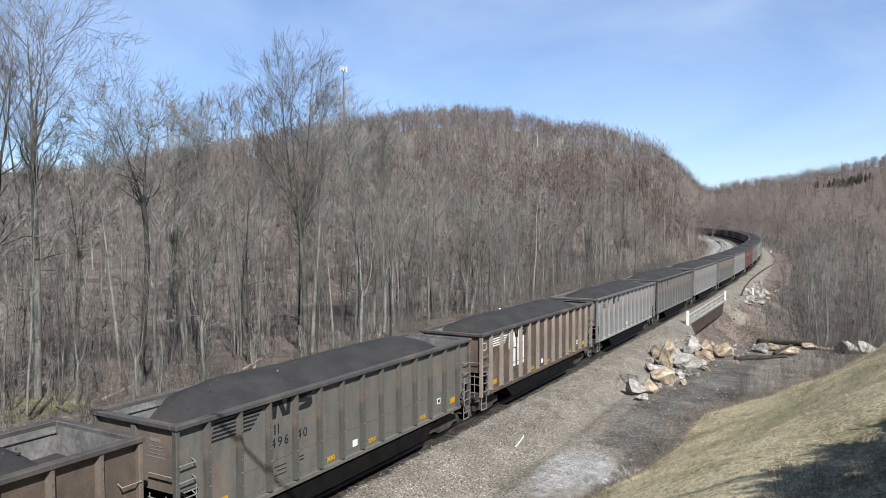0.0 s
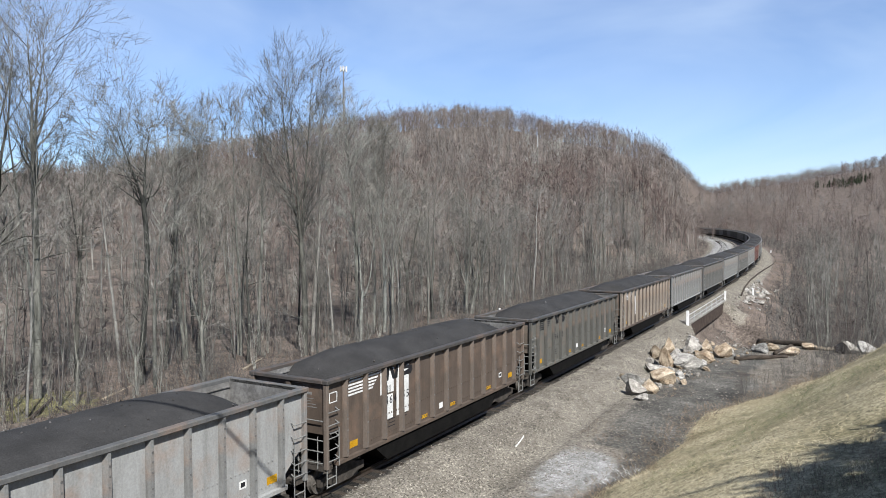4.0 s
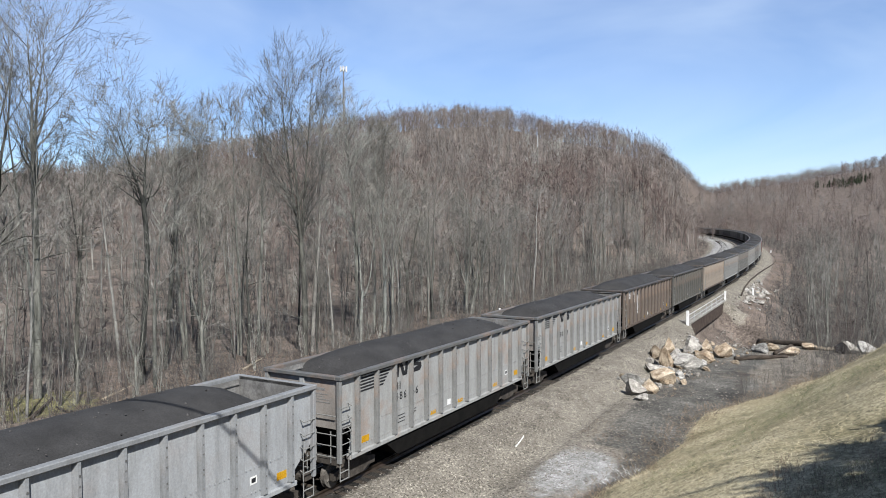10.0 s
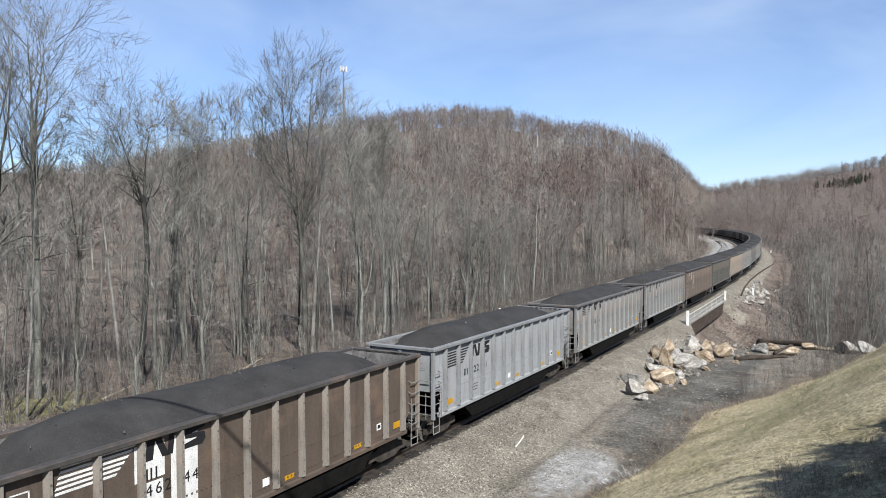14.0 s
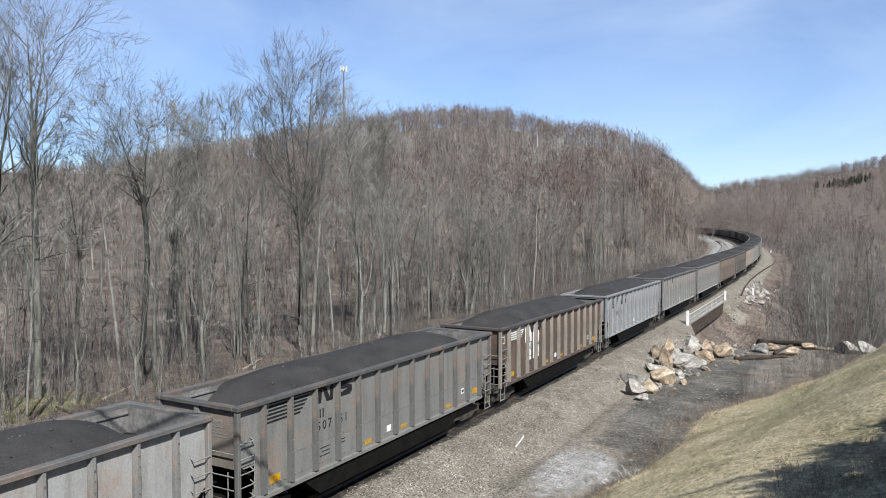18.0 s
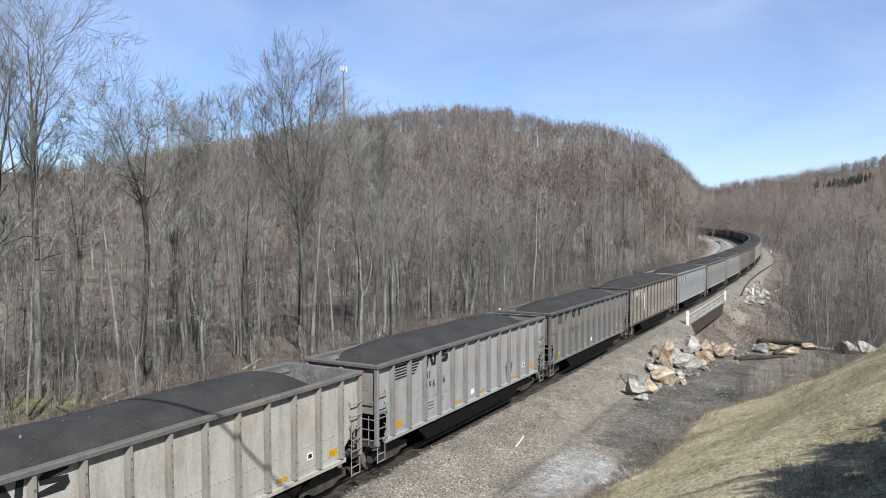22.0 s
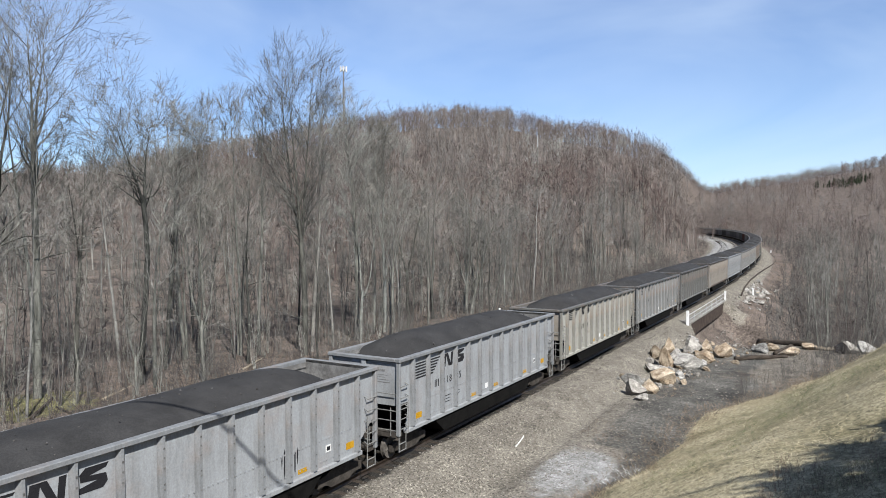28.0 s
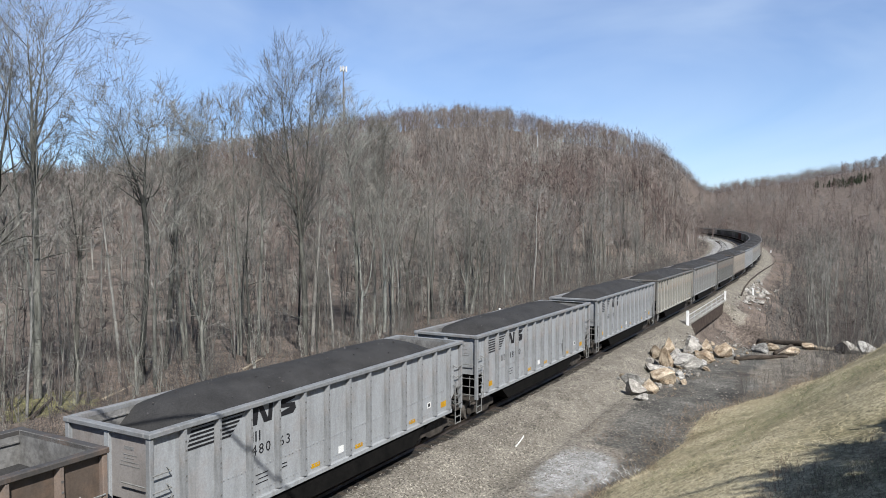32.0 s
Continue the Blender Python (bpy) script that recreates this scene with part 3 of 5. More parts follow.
# the tall trees that stand out one by one: x, y, seed, bark, label, growth
HEROES = [
    (-26.3, 21.8, 31, M_DARK_BARK, "tall dark bare hardwood with wide low limbs", dict(H=25, R=0.27, low=0.3, limbs=24, spread=0.27, angle=48, leaders=2, fork=0.3, snags=6, crook=0.1)),
    (-25.7, 24.9, 32, M_BARK, "tall grey bare hardwood with a high open crown", dict(H=25.5, R=0.22, low=0.42, limbs=26, spread=0.22, angle=36, leaders=2, fork=0.48)),
    (-28.6, 26.6, 33, M_BARK, "grey bare hardwood with a slender crown", dict(H=21, R=0.16, low=0.4, limbs=20, spread=0.17)),
    (-27.9, 28.8, 34, M_DARK_BARK, "dark leaning bare tree with a forked top", dict(H=16, R=0.14, low=0.45, limbs=15, leaders=2, fork=0.5, lean=(0.05, 0.04))),
    (-24.8, 29.7, 35, M_PALE_BARK, "slender bare tree with a pale straight trunk", dict(H=19.5, R=0.105, low=0.55, limbs=16, spread=0.15, angle=30)),
    (-23.3, 30.0, 36, M_DARK_BARK, "dark crooked bare hardwood with heavy bent limbs", dict(H=20.8, R=0.17, low=0.5, limbs=24, spread=0.24, angle=50, leaders=2, fork=0.58, snags=7, crook=0.12)),
    (-26.3, 34.3, 37, M_DARK_BARK, "dark bare tree leaning towards the light", dict(H=19, R=0.15, low=0.42, limbs=18, lean=(0.05, 0.05), snags=5)),
    (-28.2, 38.2, 38, M_BARK, "grey bare hardwood with a full rounded crown", dict(H=20.8, R=0.15, low=0.38, limbs=46, spread=0.19, stems=3)),
    (-25.2, 37.0, 39, M_BARK, "grey bare hardwood with a fine feathery crown", dict(H=19.6, R=0.14, low=0.42, limbs=34, spread=0.18, leaders=2, fork=0.4)),
    (-24.0, 41.2, 40, M_BARK, "bare hardwood with a light feathery crown", dict(H=21.2, R=0.15, low=0.42, limbs=34, spread=0.16, angle=30, lean=(-0.03, -0.02), snags=5)),
    (-21.5, 43.5, 41, M_DARK_BARK, "tall bare hardwood with a broad oval crown", dict(H=24.6, R=0.23, low=0.33, limbs=52, spread=0.19, angle=34, leaders=3, fork=0.36, snags=6, crook=0.05)),
    (-21.9, 44.9, 42, M_PALE_BARK, "tall bare tree with a pale straight trunk", dict(H=22.4, R=0.17, low=0.4, limbs=20, spread=0.17, angle=30)),
    (-21.6, 47.2, 43, M_PALE_BARK, "thin pale bare tree at the edge of the tracks", dict(H=13.5, R=0.11, low=0.5, limbs=12, spread=0.2)),
    (-22.5, 51.6, 44, M_BARK, "grey bare hardwood with long leaning limbs", dict(H=22.6, R=0.19, low=0.34, limbs=40, spread=0.19, angle=36, leaders=2, fork=0.38, lean=(0.04, 0.03), snags=7)),
    (-22.8, 54.6, 45, M_BARK, "grey bare hardwood with a narrow crown", dict(H=20.2, R=0.14, low=0.42, limbs=30, spread=0.17, lean=(0.05, 0.03), snags=5)),
    (-22.7, 58.7, 46, M_PALE_BARK, "slim bare tree with almost white bark", dict(H=19.0, R=0.10, low=0.5, limbs=14, spread=0.14, angle=28, stems=2)),
    (-21.9, 59.2, 47, M_DARK_BARK, "dark bare tree forked low into two stems", dict(H=15.8, R=0.17, low=0.4, limbs=18, spread=0.22, angle=42, leaders=2, fork=0.36, crook=0.1)),
    (-22.2, 64.9, 48, M_DARK_BARK, "clump of dark bare stems", dict(H=16.5, R=0.13, low=0.4, limbs=20, stems=3, spread=0.18)),
    (-20.6, 69.2, 49, M_BARK, "old bare tree with a split trunk and arching limbs", dict(H=16.5, R=0.19, low=0.22, limbs=34, spread=0.3, angle=50, leaders=2, fork=0.24, stems=3, snags=8, crook=0.12)),
    (-24.9, 40.2, 51, M_BARK, "straight bare hardwood with a feathery upright crown", dict(H=20.6, R=0.14, low=0.45, limbs=34, spread=0.15, angle=28, crook=0.05)),
    (-22.1, 55.4, 52, M_BARK, "straight grey bare hardwood with fine upright twigs", dict(H=21.0, R=0.15, low=0.4, limbs=36, spread=0.17, angle=30, crook=0.05, leaders=2, fork=0.4)),
    (-20.8, 87.9, 50, M_PALE_BARK, "pale bare tree with short dead limbs", dict(H=17.0, R=0.13, low=0.5, limbs=14, spread=0.17, snags=8)),
]
for x, y, seed, bark, label, kw in HEROES:
    t = make_tree(seed, bark, label, EDGE, **kw)
    t.matrix_basis = pose(x, y, height(x, y))
EDGE_TREES = [
    make_tree(1, M_BARK, "bare hardwood with a forked grey trunk", EDGE, tiers=2, H=16, R=0.125, low=0.36, limbs=20, leaders=2, fork=0.4),
    make_tree(2, M_DARK_BARK, "dark bare hardwood with a leafless crown", EDGE, tiers=2, H=16, R=0.13, low=0.36, limbs=22, crook=0.1, spread=0.22),
    make_tree(3, M_PALE_BARK, "slender bare tree with pale sunlit bark", EDGE, tiers=2, H=16, R=0.085, low=0.45, limbs=17, spread=0.15, angle=30),
    make_tree(4, M_BARK, "clump of thin grey stems without leaves", EDGE, tiers=2, H=16, R=0.08, stems=4, low=0.4, limbs=26, spread=0.14, angle=30),
    make_tree(5, M_BARK, "bare tree with crooked spreading limbs", EDGE, tiers=2, H=16, R=0.14, low=0.25, limbs=26, spread=0.28, angle=52, leaders=2, fork=0.28, crook=0.12, snags=7),
    make_tree(7, M_PALE_BARK, "pale leaning bare tree with thin limbs", EDGE, tiers=2, H=16, R=0.08, lean=(0.12, 0.06), low=0.4, limbs=18, spread=0.17, snags=6),
]
for i in range(66):
    y = 22 + 135 * rt.random() ** 1.2
    x = -19.0 - 8.5 * rt.random() ** 1.3 - max(0.0, 34 - y) * 0.25
    plant(EDGE_TREES[rt.choice((0, 0, 1, 1, 1, 2, 3, 3, 4, 4, 5))], x + 0.9 * float(np.interp(y, TY, TX)), y, rt.uniform(0, 360), rt.uniform(0.5, 0.98))
WOOD_TREES = [
    make_tree(20 + k, M_PALE_BARK if k == 1 else (M_BARK, M_DARK_BARK)[k % 2], ("bare hardwood in the wood behind the line", "thin pale bare tree in the wood", "bare tree with a narrow twiggy crown")[k % 3],
              "trees of the wood", H=15.5, R=0.10, stems=1 + (k == 2), low=0.3 + 0.03 * k, limbs=11, spread=0.2, tiers=2, snags=4)
    for k in range(6)]
for i in range(135):
    x = -26 - 75 * rt.random() ** 1.4
    y0 = max(2.0, 0.46 * (15 - x) - 4)
    y = y0 + (230 - y0) * rt.random() ** 1.25
    x += float(np.interp(y, TY, TX)) * 0.9
    plant(WOOD_TREES[rt.randrange(6)], x, y, rt.uniform(0, 360), rt.uniform(0.55, 0.95))
for i in range(100):
    y = 70 + 210 * rt.random() ** 1.5
    b = radians(rt.uniform(-3.5, 8.5))
    x = 15.4 - y * math.tan(b)
    if x - float(np.interp(y, TY, TX)) > 11 and height(x, y) < 30:
        plant(WOOD_TREES[rt.randrange(6)], x, y, rt.uniform(0, 360), rt.uniform(0.55, 0.9))
unplant(EDGE_TREES + WOOD_TREES)


def scatter(name, variants, spots, mat, label, category):
    """One mesh of many plants: variants (verts, faces), spots rows x y z turn size."""
    rng = np.random.default_rng(5)
    vs, fs, n = [], {3: [], 4: []}, 0
    spots = np.asarray(spots)
    pick = rng.integers(0, len(variants), len(spots))
    for k, (v, faces) in enumerate(variants):
        sp = spots[pick == k]
        if not len(sp):
            continue
        c, s = np.cos(sp[:, 3])[:, None], np.sin(sp[:, 3])[:, None]
        sz = sp[:, 4][:, None]
        vx = (v[None, :, 0] * c - v[None, :, 1] * s) * sz + sp[:, 0:1]
        vy = (v[None, :, 0] * s + v[None, :, 1] * c) * sz + sp[:, 1:2]
        vz = v[None, :, 2] * sz + sp[:, 2:3]
        vs.append(np.stack((vx, vy, vz), -1).reshape(-1, 3))
        base = n + (np.arange(len(sp)) * len(v))[:, None, None]
        for f in faces:
            fs[f.shape[1]].append((f[None] + base).reshape(-1, f.shape[1]))
        n += len(sp) * len(v)
    me = mesh_np(name, np.concatenate(vs), [np.concatenate(f) for f in fs.values() if f], mat)
    tone = np.concatenate([np.repeat(rng.random(int((pick == k).sum())), len(v)) for k, (v, _) in enumerate(variants)])
    at = me.attributes.new("tone", 'FLOAT', 'POINT')
    at.data.foreach_set("value", tone.astype(np.float32))
    return tagged(new(name, me), label, category, kind="stuff")


def stick_plant(seed, n, H, r, spread, side=7):
    """A shrub or far tree out of thin tapered sticks."""
    rng = np.random.default_rng(seed)
    seg = []
    for _ in range(n):
        a, q = rng.uniform(0, 2 * math.pi), rng.uniform(0.1, 1) * spread
        b = rng.normal(0, spread * 0.25, 2)
        hh = H * rng.uniform(0.45, 1)
        tip = np.array([b[0] + math.cos(a) * q * hh, b[1] + math.sin(a) * q * hh, hh])
        root = np.array([b[0] * 0.5, b[1] * 0.5, -0.2])
        mid = root + (tip - root) * 0.5 + np.array([*rng.normal(0, 0.06 * hh, 2), 0.08 * hh])
        seg.append((*root, *mid, r, r * 0.6))
        seg.append((*mid, *tip, r * 0.6, 0.004))
        for _ in range(side):
            f = rng.uniform(0.3, 1)
            p = root + (mid - root) * (f * 2) if f < 0.5 else mid + (tip - mid) * (f * 2 - 1)
            d = rng.normal(0, 0.7, 3) + np.array([0, 0, 0.7])
            d /= np.linalg.norm(d)
            seg.append((*p, *(p + d * hh * rng.uniform(0.1, 0.26)), r * 0.45, 0.0))
    seg = np.array(seg)
    v, f = cone_arrays(seg, 3)
    return v, [f]


def far_tree(seed, H, r, n):
    """A distant bare tree: stems that fan out into a rounded crown of fine upright twigs."""
    rng = np.random.default_rng(seed)
    seg = [(0, 0, -0.5, rng.normal(0, 0.3), rng.normal(0, 0.3), H * 0.8, r, 0)]
    for _ in range(n):
        v = rng.normal(0, 1, 3)
        v[2] = abs(v[2]) * 1.1 - 0.25
        v /= np.linalg.norm(v)
        tip = np.array([0, 0, 0.58 * H]) + v * np.array([0.25, 0.25, 0.36]) * H * rng.uniform(0.55, 1.0)
        p = np.array([0, 0, min(0.6 * H, max(0.12 * H, tip[2] - rng.uniform(0.18, 0.42) * H))])
        seg.append((*p, *tip, r * 0.3, 0))
        for _ in range(7):
            d = v * 0.7 + rng.normal(0, 0.6, 3) + np.array([0, 0, 0.35])
            q = p + (tip - p) * rng.uniform(0.4, 1.0)
            seg.append((*q, *(q + d / np.linalg.norm(d) * H * rng.uniform(0.05, 0.12)), r * 0.36, 0))
    v, f = blade_arrays(np.array(seg))
    return v, [f]


def spots_in(n, seed, rule, x0, x1, y0, y1, lo, hi, sink=0.0):
    rng = np.random.default_rng(seed)
    x, y = rng.uniform(x0, x1, n * 6), rng.uniform(y0, y1, n * 6)
    ok = rule(x, y, rng.random(n * 6))
    x, y = x[ok][:n], y[ok][:n]
    h = land(x, y)[0] - sink
    return np.stack((x, y, h, rng.uniform(0, 6.28, len(x)), rng.uniform(lo, hi, len(x))), 1)


def off_track(x, y):
    return x - np.interp(y, TY, TX)


def bearing(x, y):
    return np.degrees(np.arctan2(-(x - 15.4), y)), np.hypot(x - 15.4, y)


# brush under and before the trees, beyond the tracks
scatter("thicket", [stick_plant(40 + k, 6, 4.2, 0.026, 0.36, 6) for k in range(5)],
        spots_in(1300, 1, lambda x, y, u: (off_track(x, y) < -18.5) & (u < np.exp((off_track(x, y) + 18) / 30)) & (y > 0.45 * (15 - x) - 6), -95, -17, 2, 200, 0.4, 1.25),
        M_THICKET, "grey-brown leafless shrubs and saplings under the trees", "thicket")
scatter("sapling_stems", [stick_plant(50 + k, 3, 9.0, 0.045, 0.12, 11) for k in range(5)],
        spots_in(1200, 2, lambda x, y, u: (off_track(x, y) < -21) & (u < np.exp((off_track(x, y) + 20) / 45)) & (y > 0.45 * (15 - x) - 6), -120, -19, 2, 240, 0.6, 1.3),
        M_SHADE_STEM, "thin grey saplings crowded together", "thicket")
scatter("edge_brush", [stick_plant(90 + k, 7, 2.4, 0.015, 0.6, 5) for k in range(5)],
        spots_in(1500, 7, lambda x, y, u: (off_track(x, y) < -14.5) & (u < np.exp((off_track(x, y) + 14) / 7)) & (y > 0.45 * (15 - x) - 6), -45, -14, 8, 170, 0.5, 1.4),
        M_SHADE_STEM, "tangled grey brush along the edge of the wood", "brush")
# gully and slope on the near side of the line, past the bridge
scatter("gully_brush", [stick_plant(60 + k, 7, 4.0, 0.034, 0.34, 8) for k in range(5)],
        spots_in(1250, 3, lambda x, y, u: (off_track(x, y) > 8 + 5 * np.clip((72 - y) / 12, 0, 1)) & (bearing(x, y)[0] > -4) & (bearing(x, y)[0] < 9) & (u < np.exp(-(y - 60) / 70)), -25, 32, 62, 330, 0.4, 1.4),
        M_SHADE_STEM, "bare grey brush in the gully beside the line", "thicket")
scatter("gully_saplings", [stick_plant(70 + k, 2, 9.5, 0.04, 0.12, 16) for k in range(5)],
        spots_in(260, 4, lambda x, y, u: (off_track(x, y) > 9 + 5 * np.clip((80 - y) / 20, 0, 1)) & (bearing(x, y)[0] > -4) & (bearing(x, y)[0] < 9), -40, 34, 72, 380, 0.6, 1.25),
        M_SHADE_STEM, "slender leafless saplings on the slope", "thicket")
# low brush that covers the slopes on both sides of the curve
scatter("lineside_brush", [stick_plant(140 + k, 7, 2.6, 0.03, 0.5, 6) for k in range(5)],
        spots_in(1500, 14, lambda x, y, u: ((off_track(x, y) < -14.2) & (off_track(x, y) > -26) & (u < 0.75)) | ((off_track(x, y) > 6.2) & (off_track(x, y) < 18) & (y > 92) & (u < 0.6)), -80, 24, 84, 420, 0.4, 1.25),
        M_SHADE_STEM, "low grey brush and brambles beside the curving line", "brush")
# woods on the hills
FAR_KINDS = [far_tree(80 + k, 14, 0.15, 13) for k in range(9)]
scatter("hill_woods", FAR_KINDS,
        spots_in(4600, 5, lambda x, y, u: (bearing(x, y)[0] > 7) & (bearing(x, y)[0] < 64) & (bearing(x, y)[1] < 600) & (bearing(x, y)[1] > 95) & (off_track(x, y) < -17) & (u < 1.25 - bearing(x, y)[1] / 900), -540, -22, 40, 600, 0.75, 1.2, 0.3),
        M_WOODS, "leafless reddish-brown woods covering the hill", "woods")
scatter("crest_brush", FAR_KINDS,
        spots_in(1100, 15, lambda x, y, u: (bearing(x, y)[0] > 9) & (bearing(x, y)[0] < 64) & (np.abs(bearing(x, y)[1] - np.interp(np.radians(bearing(x, y)[0]), LH_AZ, LH_R)) < 32), -440, -40, 120, 500, 0.35, 0.6, 0.2),
        M_WOODS, "young leafless growth along the crest of the hill", "woods")
scatter("far_hill_woods", FAR_KINDS,
        spots_in(1700, 6, lambda x, y, u: (bearing(x, y)[0] > -6) & (bearing(x, y)[0] < 13) & (bearing(x, y)[1] > 240) & (bearing(x, y)[1] < 1050) & ((off_track(x, y) > 12) | (off_track(x, y) < -25)), -260, 130, 240, 1050, 0.75, 1.25, 2.0),
        M_WOODS, "distant leafless woods on the far hill", "woods")


def pine(seed, H, full=False):
    rng = np.random.default_rng(seed)
    seg = [(0, 0, -0.5, 0, 0, H, H * 0.012, 0)]
    for _ in range(220):
        f = rng.random() ** 0.8
        a = rng.uniform(0, 2 * math.pi)
        ln = H * (0.5 * math.sqrt(f * (1.02 - f)) + 0.03 if full else 0.29 * (1.05 - f)) * rng.uniform(0.6, 1.1)
        p = np.array([0, 0, H * (0.08 + 0.9 * f)])
        seg.append((*p, *(p + np.array([math.cos(a) * ln, math.sin(a) * ln, -0.12 * ln])), 0.10 + 0.14 * (1 - f), 0))
    v, f = cone_arrays(np.array(seg), 4)
    return v, [f]


_rng = np.random.default_rng(9)
_b = np.radians(_rng.normal(0.5, 0.75, 64))
_r = _rng.uniform(625, 675, 64)
_x, _y = 15.4 - _r * np.sin(_b), _r * np.cos(_b)
scatter("far_pines", [pine(k, 16, True) for k in range(3)], np.stack((_x, _y, land(_x, _y)[0], _b * 50, _rng.uniform(0.2, 0.42, 64)), 1), M_PINE, "small stand of dark green pines on the far hill", "woods")

scatter("far_crest_woods", FAR_KINDS,
        spots_in(800, 8, lambda x, y, u: (bearing(x, y)[0] > -4) & (bearing(x, y)[0] < 13.5) & (bearing(x, y)[1] > 880) & (bearing(x, y)[1] < 985), -235, 80, 850, 985, 0.6, 1.0, 4.5),
        M_WOODS, "leafless trees along the crest of the far hill", "woods")


# ================= the coal train =================
RIM_T, HW, HL = 3.75, 1.60, 7.60
RIBS = [-6.55 + 1.09 * i for i in range(13)]


def coal_mesh(seed):
    rng = random.Random(seed)
    nx, ny = 15, 61
    e1, e2 = rng.uniform(1.2, 1.9), rng.uniform(1.2, 1.9)
    top = rng.uniform(0.42, 0.56)
    sd = rng.uniform(0, 50)
    ys, xs = np.linspace(-7.38, 7.38, ny), np.linspace(-1.392, 1.392, nx)
    gx, gy = np.meshgrid(xs, ys)
    ramp = smooth01((gy + 7.5 - e1 * 0.3) / (e1 + 1.6)) * smooth01((7.5 - gy - e2 * 0.3) / (e2 + 1.6))
    crown = 1 - np.abs(gx / 1.44) ** 2.0
    z = 2.95 + 0.72 * smooth01(ramp * 1.8) + top * smooth01(ramp) * crown + 0.03 * wob(gx, gy, 0.8, sd) * ramp + 0.008 * wob(gx, gy, 4.1, sd)
    i = np.arange(ny - 1)[:, None] * nx + np.arange(nx - 1)[None, :]
    f = np.stack((i, i + 1, i + nx + 1, i + nx), -1).reshape(-1, 4)
    return mesh_np("coal_load", np.stack((gx.ravel(), gy.ravel(), z.ravel()), 1), [f], M_COAL, True), (xs, ys, z)


def lump_mesh(seed, field):
    """Loose lumps lying on the heap."""
    rng = np.random.default_rng(seed)
    xs, ys, z = field
    vs, fs = [], []
    octa = np.array([(1, 0, 0), (0, 1, 0), (-1, 0, 0), (0, -1, 0), (0, 0, 1), (0, 0, -1)], float)
    of = np.array([(0, 1, 4), (1, 2, 4), (2, 3, 4), (3, 0, 4), (1, 0, 5), (2, 1, 5), (3, 2, 5), (0, 3, 5)])
    for k in range(120):
        i, j = rng.integers(4, len(ys) - 4), rng.integers(1, len(xs) - 1)
        s = rng.uniform(0.015, 0.035) if k > 14 else rng.uniform(0.03, 0.06)
        c = np.array([xs[j] + rng.uniform(-.08, .08), ys[i] + rng.uniform(-.1, .1), z[i, j] + 0.01])
        vs.append(octa * rng.uniform(0.6, 1.2, (6, 3)) * s + c)
        fs.append(of + 6 * k)
    return mesh_np("loose_coal", np.concatenate(vs), [np.concatenate(fs)], M_LUMP)


def digit_meshes():
    out = {}
    for ch in "0123456789":
        cu = bpy.data.curves.new("digit", 'FONT')
        cu.body, cu.size, cu.extrude, cu.resolution_u = ch, 0.40, 0.004, 2
        ob = bpy.data.objects.new("digit", cu)
        scene.collection.objects.link(ob)
        bpy.context.view_layer.update()
        me = bpy.data.meshes.new_from_object(ob.evaluated_get(bpy.context.evaluated_depsgraph_get()))
        me.materials.clear()
        me.materials.append(M_INK)
        bpy.data.objects.remove(ob)
        out[ch] = me
    return out


DIGITS = digit_meshes()


def slant(y0, y1, z0, z1, lean):
    return [(y0, z0), (y1, z0), (y1 + lean, z1), (y0 + lean, z1)]


